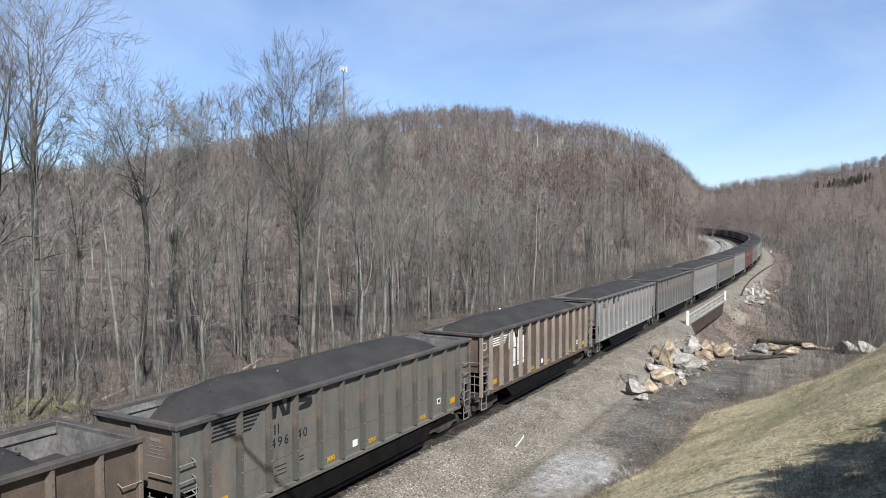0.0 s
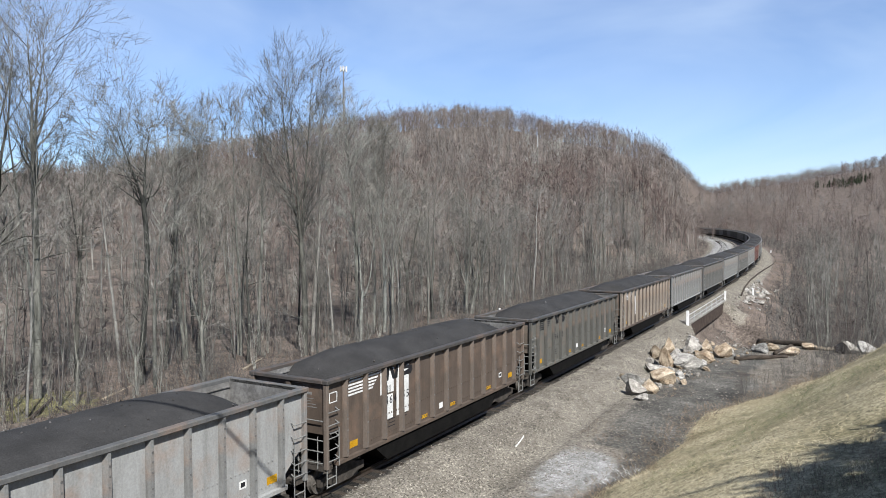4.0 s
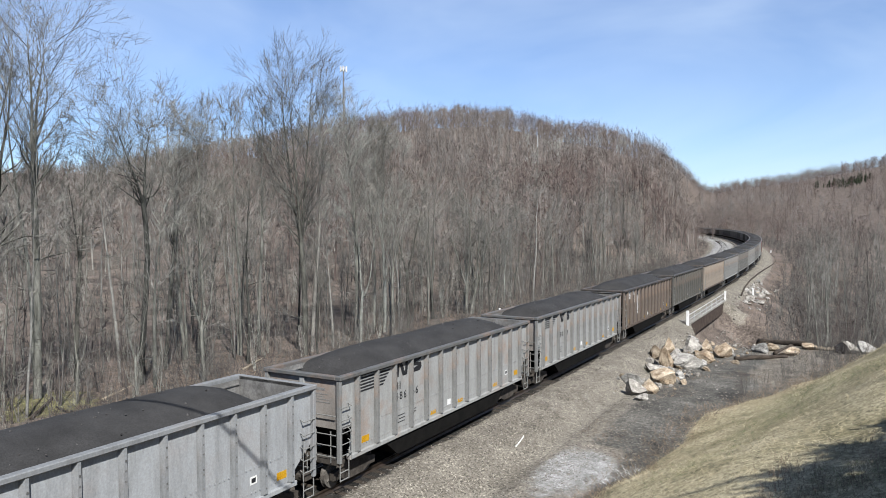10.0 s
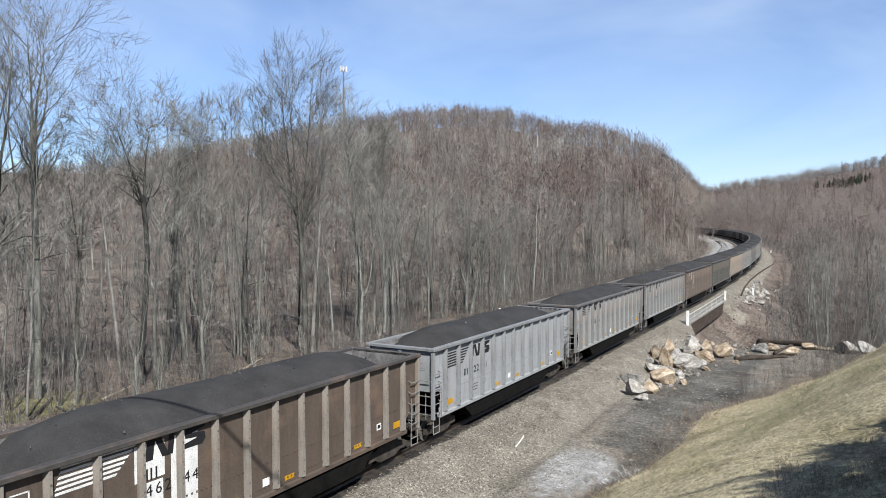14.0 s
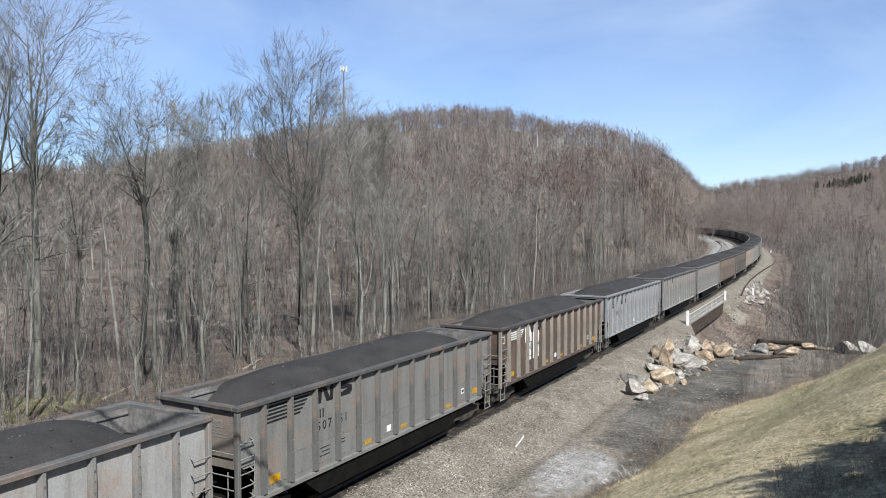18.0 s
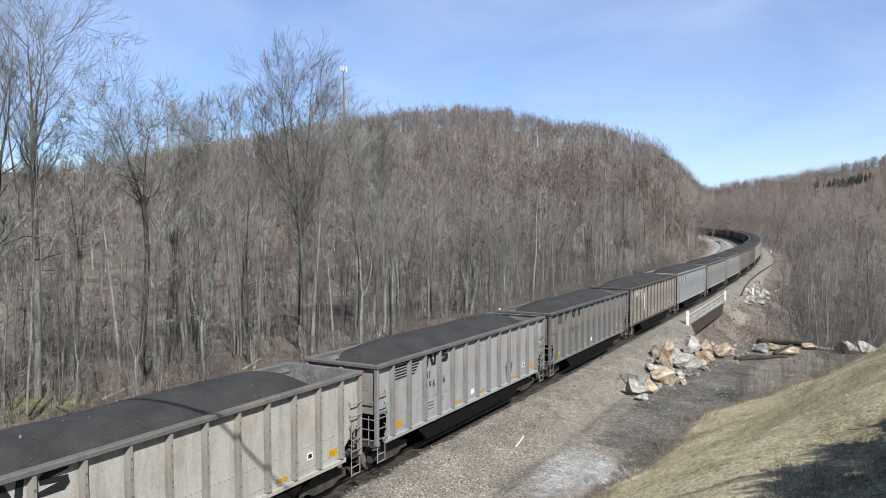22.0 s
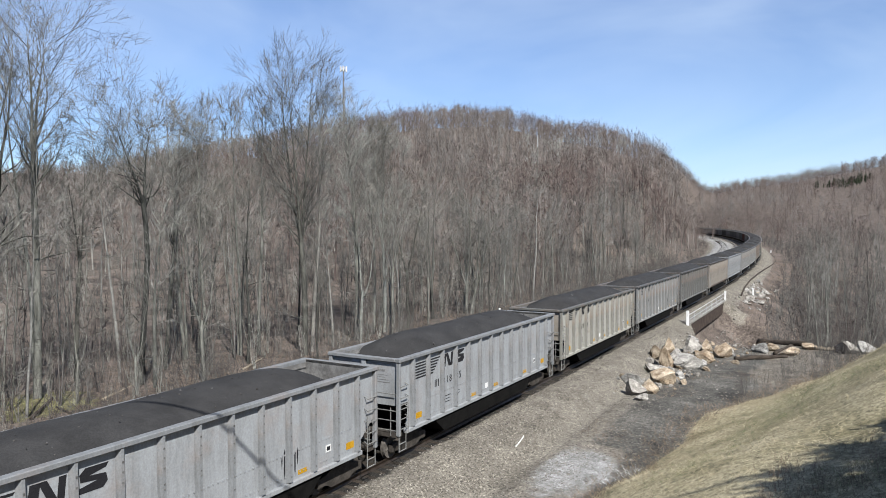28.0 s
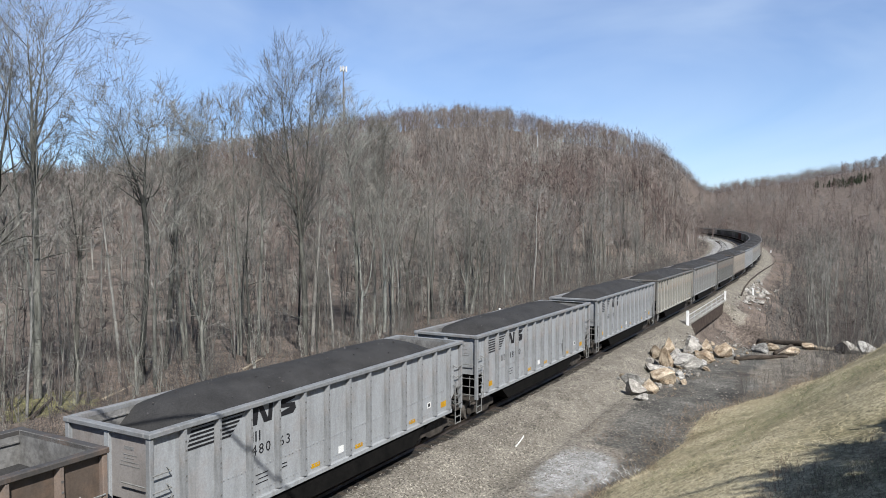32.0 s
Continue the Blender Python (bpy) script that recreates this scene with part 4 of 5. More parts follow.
def build_car():
    car = tagged(new("coal_gondola"), "steel coal gondola with heaped coal on the track", "railway wagon", "wagons of the coal train")
    for sx in (1, -1):
        out = [(-7.5, 3.615), (-7.5, 2.08), (-6.78, 2.08), (-6.95, 1.12), (6.4, 1.12), (7.5, 2.02), (7.5, 3.615)]
        part("side_sheet", prism(out, sx * 1.405, sx * 1.428), M_PAINT, car)
        part("top_chord", boxed(min(sx * 1.38, sx * HW), max(sx * 1.38, sx * HW), -HL, HL, 3.618, RIM_T, 0.02), M_PAINT, car, "worn steel top chord")
        part("side_sill", boxed(min(sx * 1.36, sx * 1.53), max(sx * 1.36, sx * 1.53), -7.0, 6.75, 0.98, 1.125, 0.015), M_PAINT, car)
        rib = bmesh.new()
        a = sx * 1.430
        b = sx * 1.575
        for y0, y1, z0, z1 in ((-0.065, 0.065, 1.13, 3.4),):
            vs = [rib.verts.new(c) for c in ((a, y0 - 0.02, z0), (a, y1 + 0.02, z0), (b, y1, z0 + 0.03), (b, y0, z0 + 0.03),
                                             (a, y0 - 0.02, 3.615), (a, y1 + 0.02, 3.615), (b, 0.035, 3.615), (b, -0.035, 3.615))]
            for q in ((0, 1, 2, 3), (4, 7, 6, 5), (0, 4, 5, 1), (1, 5, 6, 2), (2, 6, 7, 3), (3, 7, 4, 0)):
                rib.faces.new([vs[k] for k in q])
        bmesh.ops.recalc_face_normals(rib, faces=rib.faces)
        rme = to_mesh("rib", rib, M_PAINT)
        bolts = bmesh.new()
        for z in (1.32, 1.66, 2.0, 2.36, 2.48, 2.86, 3.1, 3.32):
            box(bolts, 1.575, 1.588, -0.02, 0.02, z - 0.02, z + 0.02)
        bme = to_mesh("bolt_heads", bolts, M_RIM)
        for y in RIBS:
            part_mesh("rib", rme, car, "", pose(0, y, 0))
            if sx == 1:
                part_mesh("bolt_strip", bme, car, "", pose(0, y, 0))["kind"] = "stuff"
        # rivet lines along the sheet
        if sx == -1:
            continue
        riv = bmesh.new()
        for zz, ya, yb in ((1.95, -5.4, 6.4), (1.30, -6.3, 6.3)):
            n = int((yb - ya) / 0.155)
            for k in range(n):
                y = ya + k * 0.155
                box(riv, min(sx * 1.428, sx * 1.441), max(sx * 1.428, sx * 1.45), y - 0.02, y + 0.02, zz - 0.02, zz + 0.02)
        part("rivet_strip", riv, M_PAINT, car)["kind"] = "stuff"
    for sy in (-1, 1):
        y = sy * 7.45
        part("end_sheet", boxed(-1.44, 1.44, min(y, y + sy * 0.025), max(y, y + sy * 0.025), 2.05, 3.617), M_PAINT, car)
        part("end_chord", boxed(-1.38, 1.38, min(sy * 7.40, sy * HL), max(sy * 7.40, sy * HL), 3.62, RIM_T - 0.003, 0.02), M_PAINT, car, "worn steel end chord")
        sl = bmesh.new()
        q = [sl.verts.new(c) for c in ((-1.42, sy * 7.44, 2.08), (1.42, sy * 7.44, 2.08), (1.42, sy * 5.9, 0.95), (-1.42, sy * 5.9, 0.95),
                                       (-1.42, sy * 7.40, 2.14), (1.42, sy * 7.40, 2.14), (1.42, sy * 5.86, 1.0), (-1.42, sy * 5.86, 1.0))]
        for k in ((0, 1, 2, 3), (7, 6, 5, 4), (0, 4, 5, 1), (1, 5, 6, 2), (2, 6, 7, 3), (3, 7, 4, 0)):
            sl.faces.new([q[i] for i in k])
        bmesh.ops.recalc_face_normals(sl, faces=sl.faces)
        part("slope_sheet", sl, M_BLACK, car, "black sloping end sheet")
        part("end_sill", boxed(-1.45, 1.45, min(sy * 7.2, sy * 7.55), max(sy * 7.2, sy * 7.55), 0.92, 1.10, 0.015), M_TRUCK, car)
        part("end_post", boxed(-0.09, 0.09, min(y, y + sy * 0.1), max(y, y + sy * 0.1), 1.1, 3.617, 0.01), M_PAINT, car)
        for sx in (1, -1):
            part("corner_post", boxed(min(sx * 1.41, sx * 1.56), max(sx * 1.41, sx * 1.56), min(sy * 7.45, sy * 7.57), max(sy * 7.45, sy * 7.57), 1.0, 3.615, 0.015), M_PAINT, car)
        # ladders on the right-hand side and on the end beside it
        if sy == -1:
            lad, y0, y1 = bmesh.new(), -7.5, -6.98
        else:
            lad, y0, y1 = bmesh.new(), 6.98, 7.5
        rod(lad, (1.56, (y0 if sy == 1 else y1), 1.0), (1.56, (y0 if sy == 1 else y1), 2.2), 0.018, 5)
        for z in (1.25, 1.6, 1.95, 2.35, 2.75):
            rod(lad, (1.57, y0, z), (1.57, y1, z), 0.018, 5)
            rod(lad, (1.425, y0 + 0.02, z + 0.07), (1.57, y0 + 0.02, z), 0.016, 5)
            rod(lad, (1.425, y1 - 0.02, z + 0.07), (1.57, y1 - 0.02, z), 0.016, 5)
        part("side_ladder", lad, M_RUNG, car, "steel side ladder rungs")
        lad = bmesh.new()
        for x in (0.62, 1.2):
            rod(lad, (x, sy * 7.58, 1.0), (x, sy * 7.58, 2.0), 0.018, 5)
        for z in (1.2, 1.55, 1.9, 2.5):
            rod(lad, (0.60, sy * 7.6, z), (1.42, sy * 7.6, z), 0.018, 5)
        rod(lad, (-1.3, sy * 7.6, 2.55), (-0.3, sy * 7.6, 2.5), 0.016, 5)
        part("end_ladder", lad, M_RUNG, car, "steel end ladder")
        st = bmesh.new()
        for yy in (sy * 7.5, sy * 7.05):
            rod(st, (1.5, yy, 0.42), (1.5, yy, 1.0), 0.02, 5)
        for z in (0.44, 0.7):
            rod(st, (1.5, sy * 7.5, z), (1.5, sy * 7.05, z), 0.02, 5)
        part("stirrup_step", st, M_RUNG, car, "steel stirrup step")
        cp = boxed(-0.16, 0.16, min(sy * 7.2, sy * 8.0), max(sy * 7.2, sy * 8.0), 0.72, 0.98, 0.03)
        box(cp, -0.2, 0.2, min(sy * 7.85, sy * 8.12), max(sy * 7.85, sy * 8.12), 0.66, 1.04, 0.05)
        part("coupler", cp, M_TRUCK, car, "rusty cast steel coupler")
        hose = bmesh.new()
        pts = [Vector((0.45, sy * 7.5, 0.95)), Vector((0.42, sy * 7.8, 0.55)), Vector((0.35, sy * 8.05, 0.42))]
        for p, q2 in zip(pts, pts[1:]):
            rod(hose, p, q2, 0.03, 6)
        part("brake_hose", hose, M_BLACK, car)
        # truck with two wheelsets
        tr = part("truck", boxed(-0.95, 0.95, sy * 6.15 - 0.2, sy * 6.15 + 0.2, 0.42, 0.8, 0.04), M_TRUCK, car, "grimy cast steel truck")
        for sx in (1, -1):
            fr = bmesh.new()
            x0, x1 = sorted((sx * 0.92, sx * 1.08))
            c = sy * 6.15
            for u in (prism([(c - 1.15, 0.30), (c - 0.75, 0.30), (c - 0.45, 0.16), (c + 0.45, 0.16), (c + 0.75, 0.30), (c + 1.15, 0.30), (c + 1.15, 0.56),
                             (c + 0.7, 0.62), (c + 0.35, 0.80), (c - 0.35, 0.80), (c - 0.7, 0.62), (c - 1.15, 0.56)], x0, x1),):
                me = bpy.data.meshes.new("tmp")
                u.to_mesh(me)
                u.free()
                fr.from_mesh(me)
                bpy.data.meshes.remove(me)
            for k in (-0.16, 0.0, 0.16):
                rod(fr, (sx * 1.0, c + k, 0.24), (sx * 1.0, c + k, 0.56), 0.06, 8)
            part("side_frame", fr, M_TRUCK, tr, "cast steel side frame with springs")
        ws = bmesh.new()
        rod(ws, (-1.02, 0, 0), (1.02, 0, 0), 0.075, 8)
        for sx in (1, -1):
            rod(ws, (sx * 0.70, 0, 0), (sx * 0.83, 0, 0), 0.42, 20)
            rod(ws, (sx * 0.68, 0, 0), (sx * 0.71, 0, 0), 0.445, 20)
            rod(ws, (sx * 0.83, 0, 0), (sx * 0.87, 0, 0), 0.12, 10)
        for k in range(4):
            a = k * math.pi / 2
            for sx in (1, -1):
                rod(ws, (sx * 0.835, 0.2 * math.cos(a), 0.2 * math.sin(a)), (sx * 0.845, 0.34 * math.cos(a), 0.34 * math.sin(a)), 0.03, 5)
        wme = to_mesh("wheelset", ws, M_WHEEL)
        for dy in (-0.89, 0.89):
            part_mesh("wheelset", wme, tr, "steel wheelset", pose(0, sy * 6.15 + dy, 0.42))
    part("floor_plate", boxed(-1.42, 1.42, -6.0, 6.0, 0.9, 1.0), M_BLACK, car)
    part("center_sill", boxed(-0.2, 0.2, -7.3, 7.3, 0.62, 0.95), M_BLACK, car)
    part("tub_bottom", prism([(-4.9, 0.98), (-4.1, 0.36), (4.1, 0.36), (4.9, 0.98)], -1.44, 1.44), M_BLACK, car, "black tub bottom")
    inn = bmesh.new()
    for sx in (1, -1):
        box(inn, min(sx * 1.385, sx * 1.402), max(sx * 1.385, sx * 1.402), -7.42, 7.42, 2.0, 3.74)
        box(inn, min(sx * 1.34, sx * 1.383), max(sx * 1.34, sx * 1.383), -7.38, 7.38, 3.46, 3.50)
    for sy in (-1, 1):
        box(inn, -1.385, 1.385, min(sy * 7.40, sy * 7.425), max(sy * 7.40, sy * 7.425), 2.15, 3.74)
    part("inner_lining", inn, M_INNER, car, "scoured bare steel lining")
    # reflectors and small plates on the right-hand side
    for y, z, w, h in ((-6.05, 1.42, 0.42, 0.22), (-1.6, 1.28, 0.4, 0.13), (0.6, 1.28, 0.4, 0.13), (3.9, 1.28, 0.4, 0.13), (6.2, 1.42, 0.4, 0.22)):
        part("reflector", boxed(1.429, 1.435, y - w / 2, y + w / 2, z - h / 2, z + h / 2), M_YELLOW, car, "yellow reflective patch")
    for y, z in ((-0.35, 1.42), (5.1, 1.62)):
        part("data_plate", boxed(1.429, 1.435, y - 0.13, y + 0.13, z - 0.11, z + 0.11), M_WHITE, car, "white data plate")
    part("data_mark", boxed(1.435, 1.439, 5.02, 5.18, 1.56, 1.68), M_INK, car)
    return car


TEMPLATE = build_car()
COALS = []
for k in range(4):
    cm, fld = coal_mesh(k)
    COALS.append((cm, lump_mesh(k, fld)))

STRIPES_A = [slant(-6.42 + 0.03 * k, -5.56, 2.79 + 0.105 * k, 2.845 + 0.105 * k, 0.04) for k in range(6)]
STRIPES_B = [slant(-5.36, -5.0 + 0.10 * k, 2.79 + 0.105 * k, 2.845 + 0.105 * k, 0.05) for k in range(6)]


def mesh_of(pts, mat, x=1.429, t=0.006):
    return to_mesh("stencil", prism(pts, x, x + t), mat)


def stencil_set(mat):
    d = {"stripe": [mesh_of(p, mat) for p in STRIPES_A + STRIPES_B]}
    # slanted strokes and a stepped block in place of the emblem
    d["emblem"] = [mesh_of(p, mat) for p in (
        slant(-4.25, -4.03, 2.87, 3.39, 0.08), [(-4.00, 3.39), (-3.82, 3.39), (-3.56, 2.87), (-3.76, 2.87)], slant(-3.62, -3.46, 2.87, 3.39, 0.06),
        [(-3.14, 2.87), (-2.58, 2.87), (-2.46, 2.99), (-2.50, 3.17), (-2.9, 3.21), (-2.5, 3.29), (-2.44, 3.39), (-2.98, 3.39), (-3.12, 3.27), (-3.1, 3.11), (-2.7, 3.07), (-3.12, 2.99)])]
    d["letter_bar"] = [mesh_of(slant(y, y + 0.05, 2.22, 2.5, 0.0), mat) for y in (-4.86, -4.74, -4.6)]
    d["text_line"] = [mesh_of(slant(-4.1 + 0.1 * (k % 2), -3.62, 1.70 - 0.12 * k, 1.725 - 0.12 * k, 0), mat) for k in range(3)] + \
                     [mesh_of(slant(-3.2, -2.85, 1.72 - 0.1 * k, 1.75 - 0.1 * k, 0), mat) for k in range(2)]
    return d


INK, CHALK = stencil_set(M_INK), stencil_set(M_WHITE)
PANELS = [mesh_of(p, M_WHITE, 1.4285, 0.003) for p in (slant(-4.52, -3.7, 2.66, 3.5, 0), slant(-3.52, -2.72, 1.75, 3.5, 0), slant(-4.4, -3.75, 1.75, 2.6, 0))]
END_LINES = []
for k, (x0, x1, z, h) in enumerate(((-0.95, -0.60, 3.28, 0.08), (-1.0, -0.5, 3.12, 0.018), (-0.95, -0.6, 3.04, 0.018), (-1.05, -0.45, 2.95, 0.018), (-1.1, -0.4, 2.86, 0.025))):
    END_LINES.append(to_mesh("stencil", boxed(x0 + 1.5, x1 + 1.5, -7.482, -7.4755, z - h / 2, z + h / 2), M_FADED))
_rd = random.Random(8)
DRIPS = []
for i in range(7):      # ragged drips down one panel
    y0, z1, z0 = 3.02 + 0.11 * i, 1.9 + 0.35 * _rd.random(), 1.2 + 0.35 * _rd.random()
    w = _rd.uniform(0.02, 0.06)
    DRIPS.append(mesh_of([(y0 - w, z0 + 0.25), (y0, z0), (y0 + w * 0.8, z0 + 0.2), (y0 + w, z1 - 0.1), (y0 + 0.01, z1), (y0 - w * 0.9, z1 - 0.15)], M_INK, 1.4285, 0.003))
FRAME_MARK = []
for y0, y1, z0, z1 in ((-7.3, -6.9, 3.28, 3.31), (-7.3, -6.9, 2.98, 3.01), (-7.3, -7.27, 2.98, 3.31), (-6.93, -6.9, 2.98, 3.31)):
    FRAME_MARK.append(mesh_of(slant(y0, y1, z0, z1, 0), M_WHITE))

GREY, LIGHT, SILVER = (0.24, 0.242, 0.233), (0.405, 0.411, 0.405), (0.41, 0.428, 0.445)
OLIVE, BROWN, CREAM, RED, DARK = (0.165, 0.162, 0.145), (0.125, 0.096, 0.077), (0.50, 0.49, 0.44), (0.20, 0.07, 0.055), (0.15, 0.147, 0.142)
# wagon number along the train: paint, rust, ribs, figures
LOOKS = {
    -8: (GREY, 0.5, None, ""), -7: (RED, 0.5, None, ""), -6: (LIGHT, 0.4, None, ""), -5: (GREY, 0.5, None, ""), -4: (LIGHT, 0.4, None, ""),
    -3: (GREY, 0.5, None, ""), -2: (LIGHT, 0.6, None, ""), -1: (BROWN, 0.5, (0.36, 0.31, 0.26), ""), 0: (OLIVE, 0.4, None, "49640"),
    1: (BROWN, 0.35, (0.19, 0.155, 0.13), "46455"), 2: (LIGHT, 0.55, None, "48082"), 3: (LIGHT, 0.6, None, "48666"), 4: (SILVER, 0.15, None, "52241"),
    5: (BROWN, 0.35, (0.33, 0.30, 0.265), "46244"), 6: (GREY, 0.5, None, "50761"), 7: (LIGHT, 0.5, None, "49676"), 8: (CREAM, 0.5, None, "50334"),
    9: (SILVER, 0.2, None, "51875"), 10: (SILVER, 0.3, None, "51870"), 11: (SILVER, 0.2, None, "48063"), 12: (BROWN, 0.4, (0.25, 0.2, 0.17), ""), 13: (LIGHT, 0.4, None, "")}
TINTS = [LIGHT, GREY, SILVER, DARK, LIGHT, GREY, GREY, LIGHT]
REAR_SHIFT_K = [0, 2, 3, 4, 6, 8, 9, 11]
REAR_SHIFT = [-0.32, 0.0, 0.04, -0.05, 0.01, 0.40, 0.24, -0.32]
NAMES = {LIGHT: "light grey", GREY: "weathered grey", SILVER: "silvery grey", OLIVE: "dark olive-grey", BROWN: "rust-brown", CREAM: "dirty cream", RED: "oxide red", DARK: "dark grey"}
CARS = []
for k in range(-30, 14):
    col, rust, ribc, figures = LOOKS.get(k, (TINTS[k % 8], 0.5, None, ""))
    car = copy_thing(TEMPLATE, pose(0, 0, 0))
    white = col in (BROWN, RED)
    car["label"] = NAMES[col] + " steel coal gondola heaped with coal" + (", streaked with rust" if rust > 0.45 else "")
    cm, lm = COALS[k % 4]
    part_mesh("coal_load", cm, car, "heap of dull black coal")
    if k < -9:
        for o in [c for c in car.children if c.name.startswith(("bolt_strip", "rivet_strip", "data_", "reflector"))]:
            bpy.data.objects.remove(o)
    if k > -4:
        part_mesh("loose_coal", lm, car)["kind"] = "stuff"
    st = CHALK if white else INK
    if k > -10:
        for n, ms in st.items():
            for me in ms:
                ob = part_mesh({"stripe": "emblem_stripe", "emblem": "emblem_shape", "letter_bar": "letter_bar", "text_line": "text_bar"}[n], me if not (white and n in ("emblem", "letter_bar", "text_line")) else INK[n][ms.index(me)], car)
                if k not in (4, 9, 10):       # the older paint scheme: emblem higher, initials over the figures
                    ob.location = (0, 0.64, 0.42) if n == "letter_bar" else (0, 0, 0.22) if n in ("stripe", "emblem") else (0, 0, 0)
        if white:
            for me in PANELS:
                part_mesh("stencil_panel", me, car, "white painted panel")
            for me in FRAME_MARK:
                part_mesh("frame_mark", me, car)
        for me in END_LINES:
            part_mesh("text_bar", me, car)
        for i, ch in enumerate(figures):
            y = (-4.24 + 0.265 * i) if i < 3 else (-3.16 + 0.265 * (i - 3))
            d = part_mesh("figure", DIGITS[ch], car, "", Matrix.Translation((1.433, y, 2.22 if k in (4, 9, 10) else 2.27)) @ pose(0, 0, 0, 90, 0, 90))
    if k in (7, 10):
        for me in DRIPS:
            part_mesh("oil_stain", me, car, "dark oily drip")
    dirty = rust > 0.45 or k in (0, 11)
    for o in car.children_recursive:
        c = ribc if (ribc and o.name.startswith(("rib", "corner_post"))) else col
        if not ribc and o.name.startswith(("rib", "corner_post")):     # ribs and corner posts darker than the sheets
            c = [(0.74 if col == SILVER else 0.62) * a + 0.012 for a in col]
        if o.name.startswith(("top_chord", "end_chord")):     # dusted with coal, but for the newest paint
            c = [0.62 * a + 0.02 for a in col] if k in (4, 9, 10, 11) else [0.22 * a + 0.055 for a in col]
        if dirty and o.name.startswith("end_sheet"):
            c = [0.6 * a + 0.4 * b for a, b in zip(c, (0.27, 0.19, 0.14))]
        o.color = (*(q * KEY * 1.08 for q in c), rust)
    shift = float(np.interp(k, REAR_SHIFT_K, REAR_SHIFT))
    CARS.append((car, 99.669 - 16.2 * k + shift + HL, k))
for o in (*TEMPLATE.children_recursive, TEMPLATE):
    bpy.data.objects.remove(o)


def travel(t):
    u = t - 16.0
    return 5.5585 * u + 0.0040 * u * u - 0.00005 * u ** 3


def motions():
    times = [i * 2.0 for i in range(17)]
    for car, s16, k in CARS:
        rows = []
        for t in times:
            p, th = on_track(s16 + travel(t))
            rows.append((t, pose(p.x, p.y, p.z, 0, 0, math.degrees(th))))
        walk(car, rows)
        if -1 <= k <= 12:
            for ws in [o for o in car.children_recursive if o.name.startswith("wheelset")]:
                y, spin = ws.location.y, []
                for i in range(321):
                    t = i * 0.1
                    spin.append((t, pose(0, y, 0.42, -math.degrees(travel(t) / 0.42) % 360, 0, 0)))
                walk(ws, spin)



# ================= rocks, bridge, timber and clutter beside the line =================
def boulder_mesh(seed, mat):
    """A broken block of rock: a squared ball, cut by planes and roughened."""
    rng = random.Random(seed)
    bm = bmesh.new()
    bmesh.ops.create_icosphere(bm, subdivisions=3, radius=0.5)
    cuts = [(Vector((rng.gauss(0, 1), rng.gauss(0, 1), rng.gauss(0, 1))).normalized(), rng.uniform(0.21, 0.31)) for _ in range(15)]
    off = Vector((seed * 3.1, seed * 1.7, 0))
    for v in bm.verts:
        p = v.co.copy()
        for n, d in cuts:
            over = p.dot(n) - d
            if over > 0:
                p -= n * over
        p *= 1 + 0.10 * noise.noise(p * 4 + off) + 0.08 * noise.noise(p * 13 + off) - 0.10 * abs(noise.noise(p * 7 - off))
        v.co = p * 1.6
    return to_mesh("boulder", bm, mat)


B_GREY = [boulder_mesh(k, M_STONE_G) for k in range(5)]
B_TAN = [boulder_mesh(10 + k, M_STONE_T) for k in range(5)]
# x, y, width, height, tan stone or grey
BOULDERS = [(4.8, 40.4, 1.15, 0.85, 0), (4.3, 42.6, 1.1, 0.95, 0), (5.6, 41.0, 0.95, 0.8, 1), (5.6, 44.0, 1.7, 1.0, 1), (4.4, 47.4, 1.3, 0.82, 0), (4.8, 49.0, 0.9, 1.4, 1),
            (3.6, 50.6, 1.2, 1.0, 1), (3.8, 54.0, 1.1, 1.1, 1), (5.8, 49.6, 2.0, 1.0, 0), (4.5, 52.6, 1.05, 0.76, 0), (5.0, 56.0, 1.5, 1.1, 0), (6.6, 52.2, 1.75, 0.9, 1),
            (5.9, 56.8, 1.1, 0.9, 1), (7.4, 54.8, 1.5, 1.0, 1), (7.2, 57.6, 1.0, 0.8, 1), (5.0, 60.6, 1.4, 0.7, 0), (4.4, 59.8, 1.2, 0.73, 0), (3.7, 48.5, 0.75, 0.4, 0)]
FAR_BOULDERS = [(9.6, 58.0, 1.2, 0.76, 0), (10.2, 59.1, 1.5, 0.69, 1), (11.5, 57.8, 1.65, 0.58, 1), (12.6, 61.0, 1.3, 0.52, 1), (15.1, 60.7, 1.9, 1.18, 0), (16.2, 60.8, 1.25, 1.04, 0),
                (3.9, 100.0, 0.9, 0.6, 0), (4.8, 104.0, 1.1, 0.7, 0), (4.0, 108.0, 0.8, 0.5, 1), (5.4, 98.0, 1.0, 0.6, 0), (4.5, 112.0, 1.2, 0.6, 0)]
rb = random.Random(3)
for lot, group in ((BOULDERS, "boulders in the heap"), (FAR_BOULDERS, "scattered boulders")):
    for k, (x, y, w, h, tan) in enumerate(lot):
        ob = new("boulder", (B_TAN if tan else B_GREY)[k % 5])
        ob.matrix_basis = pose(x, y, height(x, y) + h * 0.28, rb.uniform(-12, 12), rb.uniform(-12, 12), rb.uniform(0, 360))
        ob.scale = (w * 1.02, w * rb.uniform(0.7, 0.95), h * 1.08)
        tagged(ob, ("tan and rust-stained sandstone boulder" if tan else "pale grey angular boulder") + " beside the gravel yard", "boulder", group)
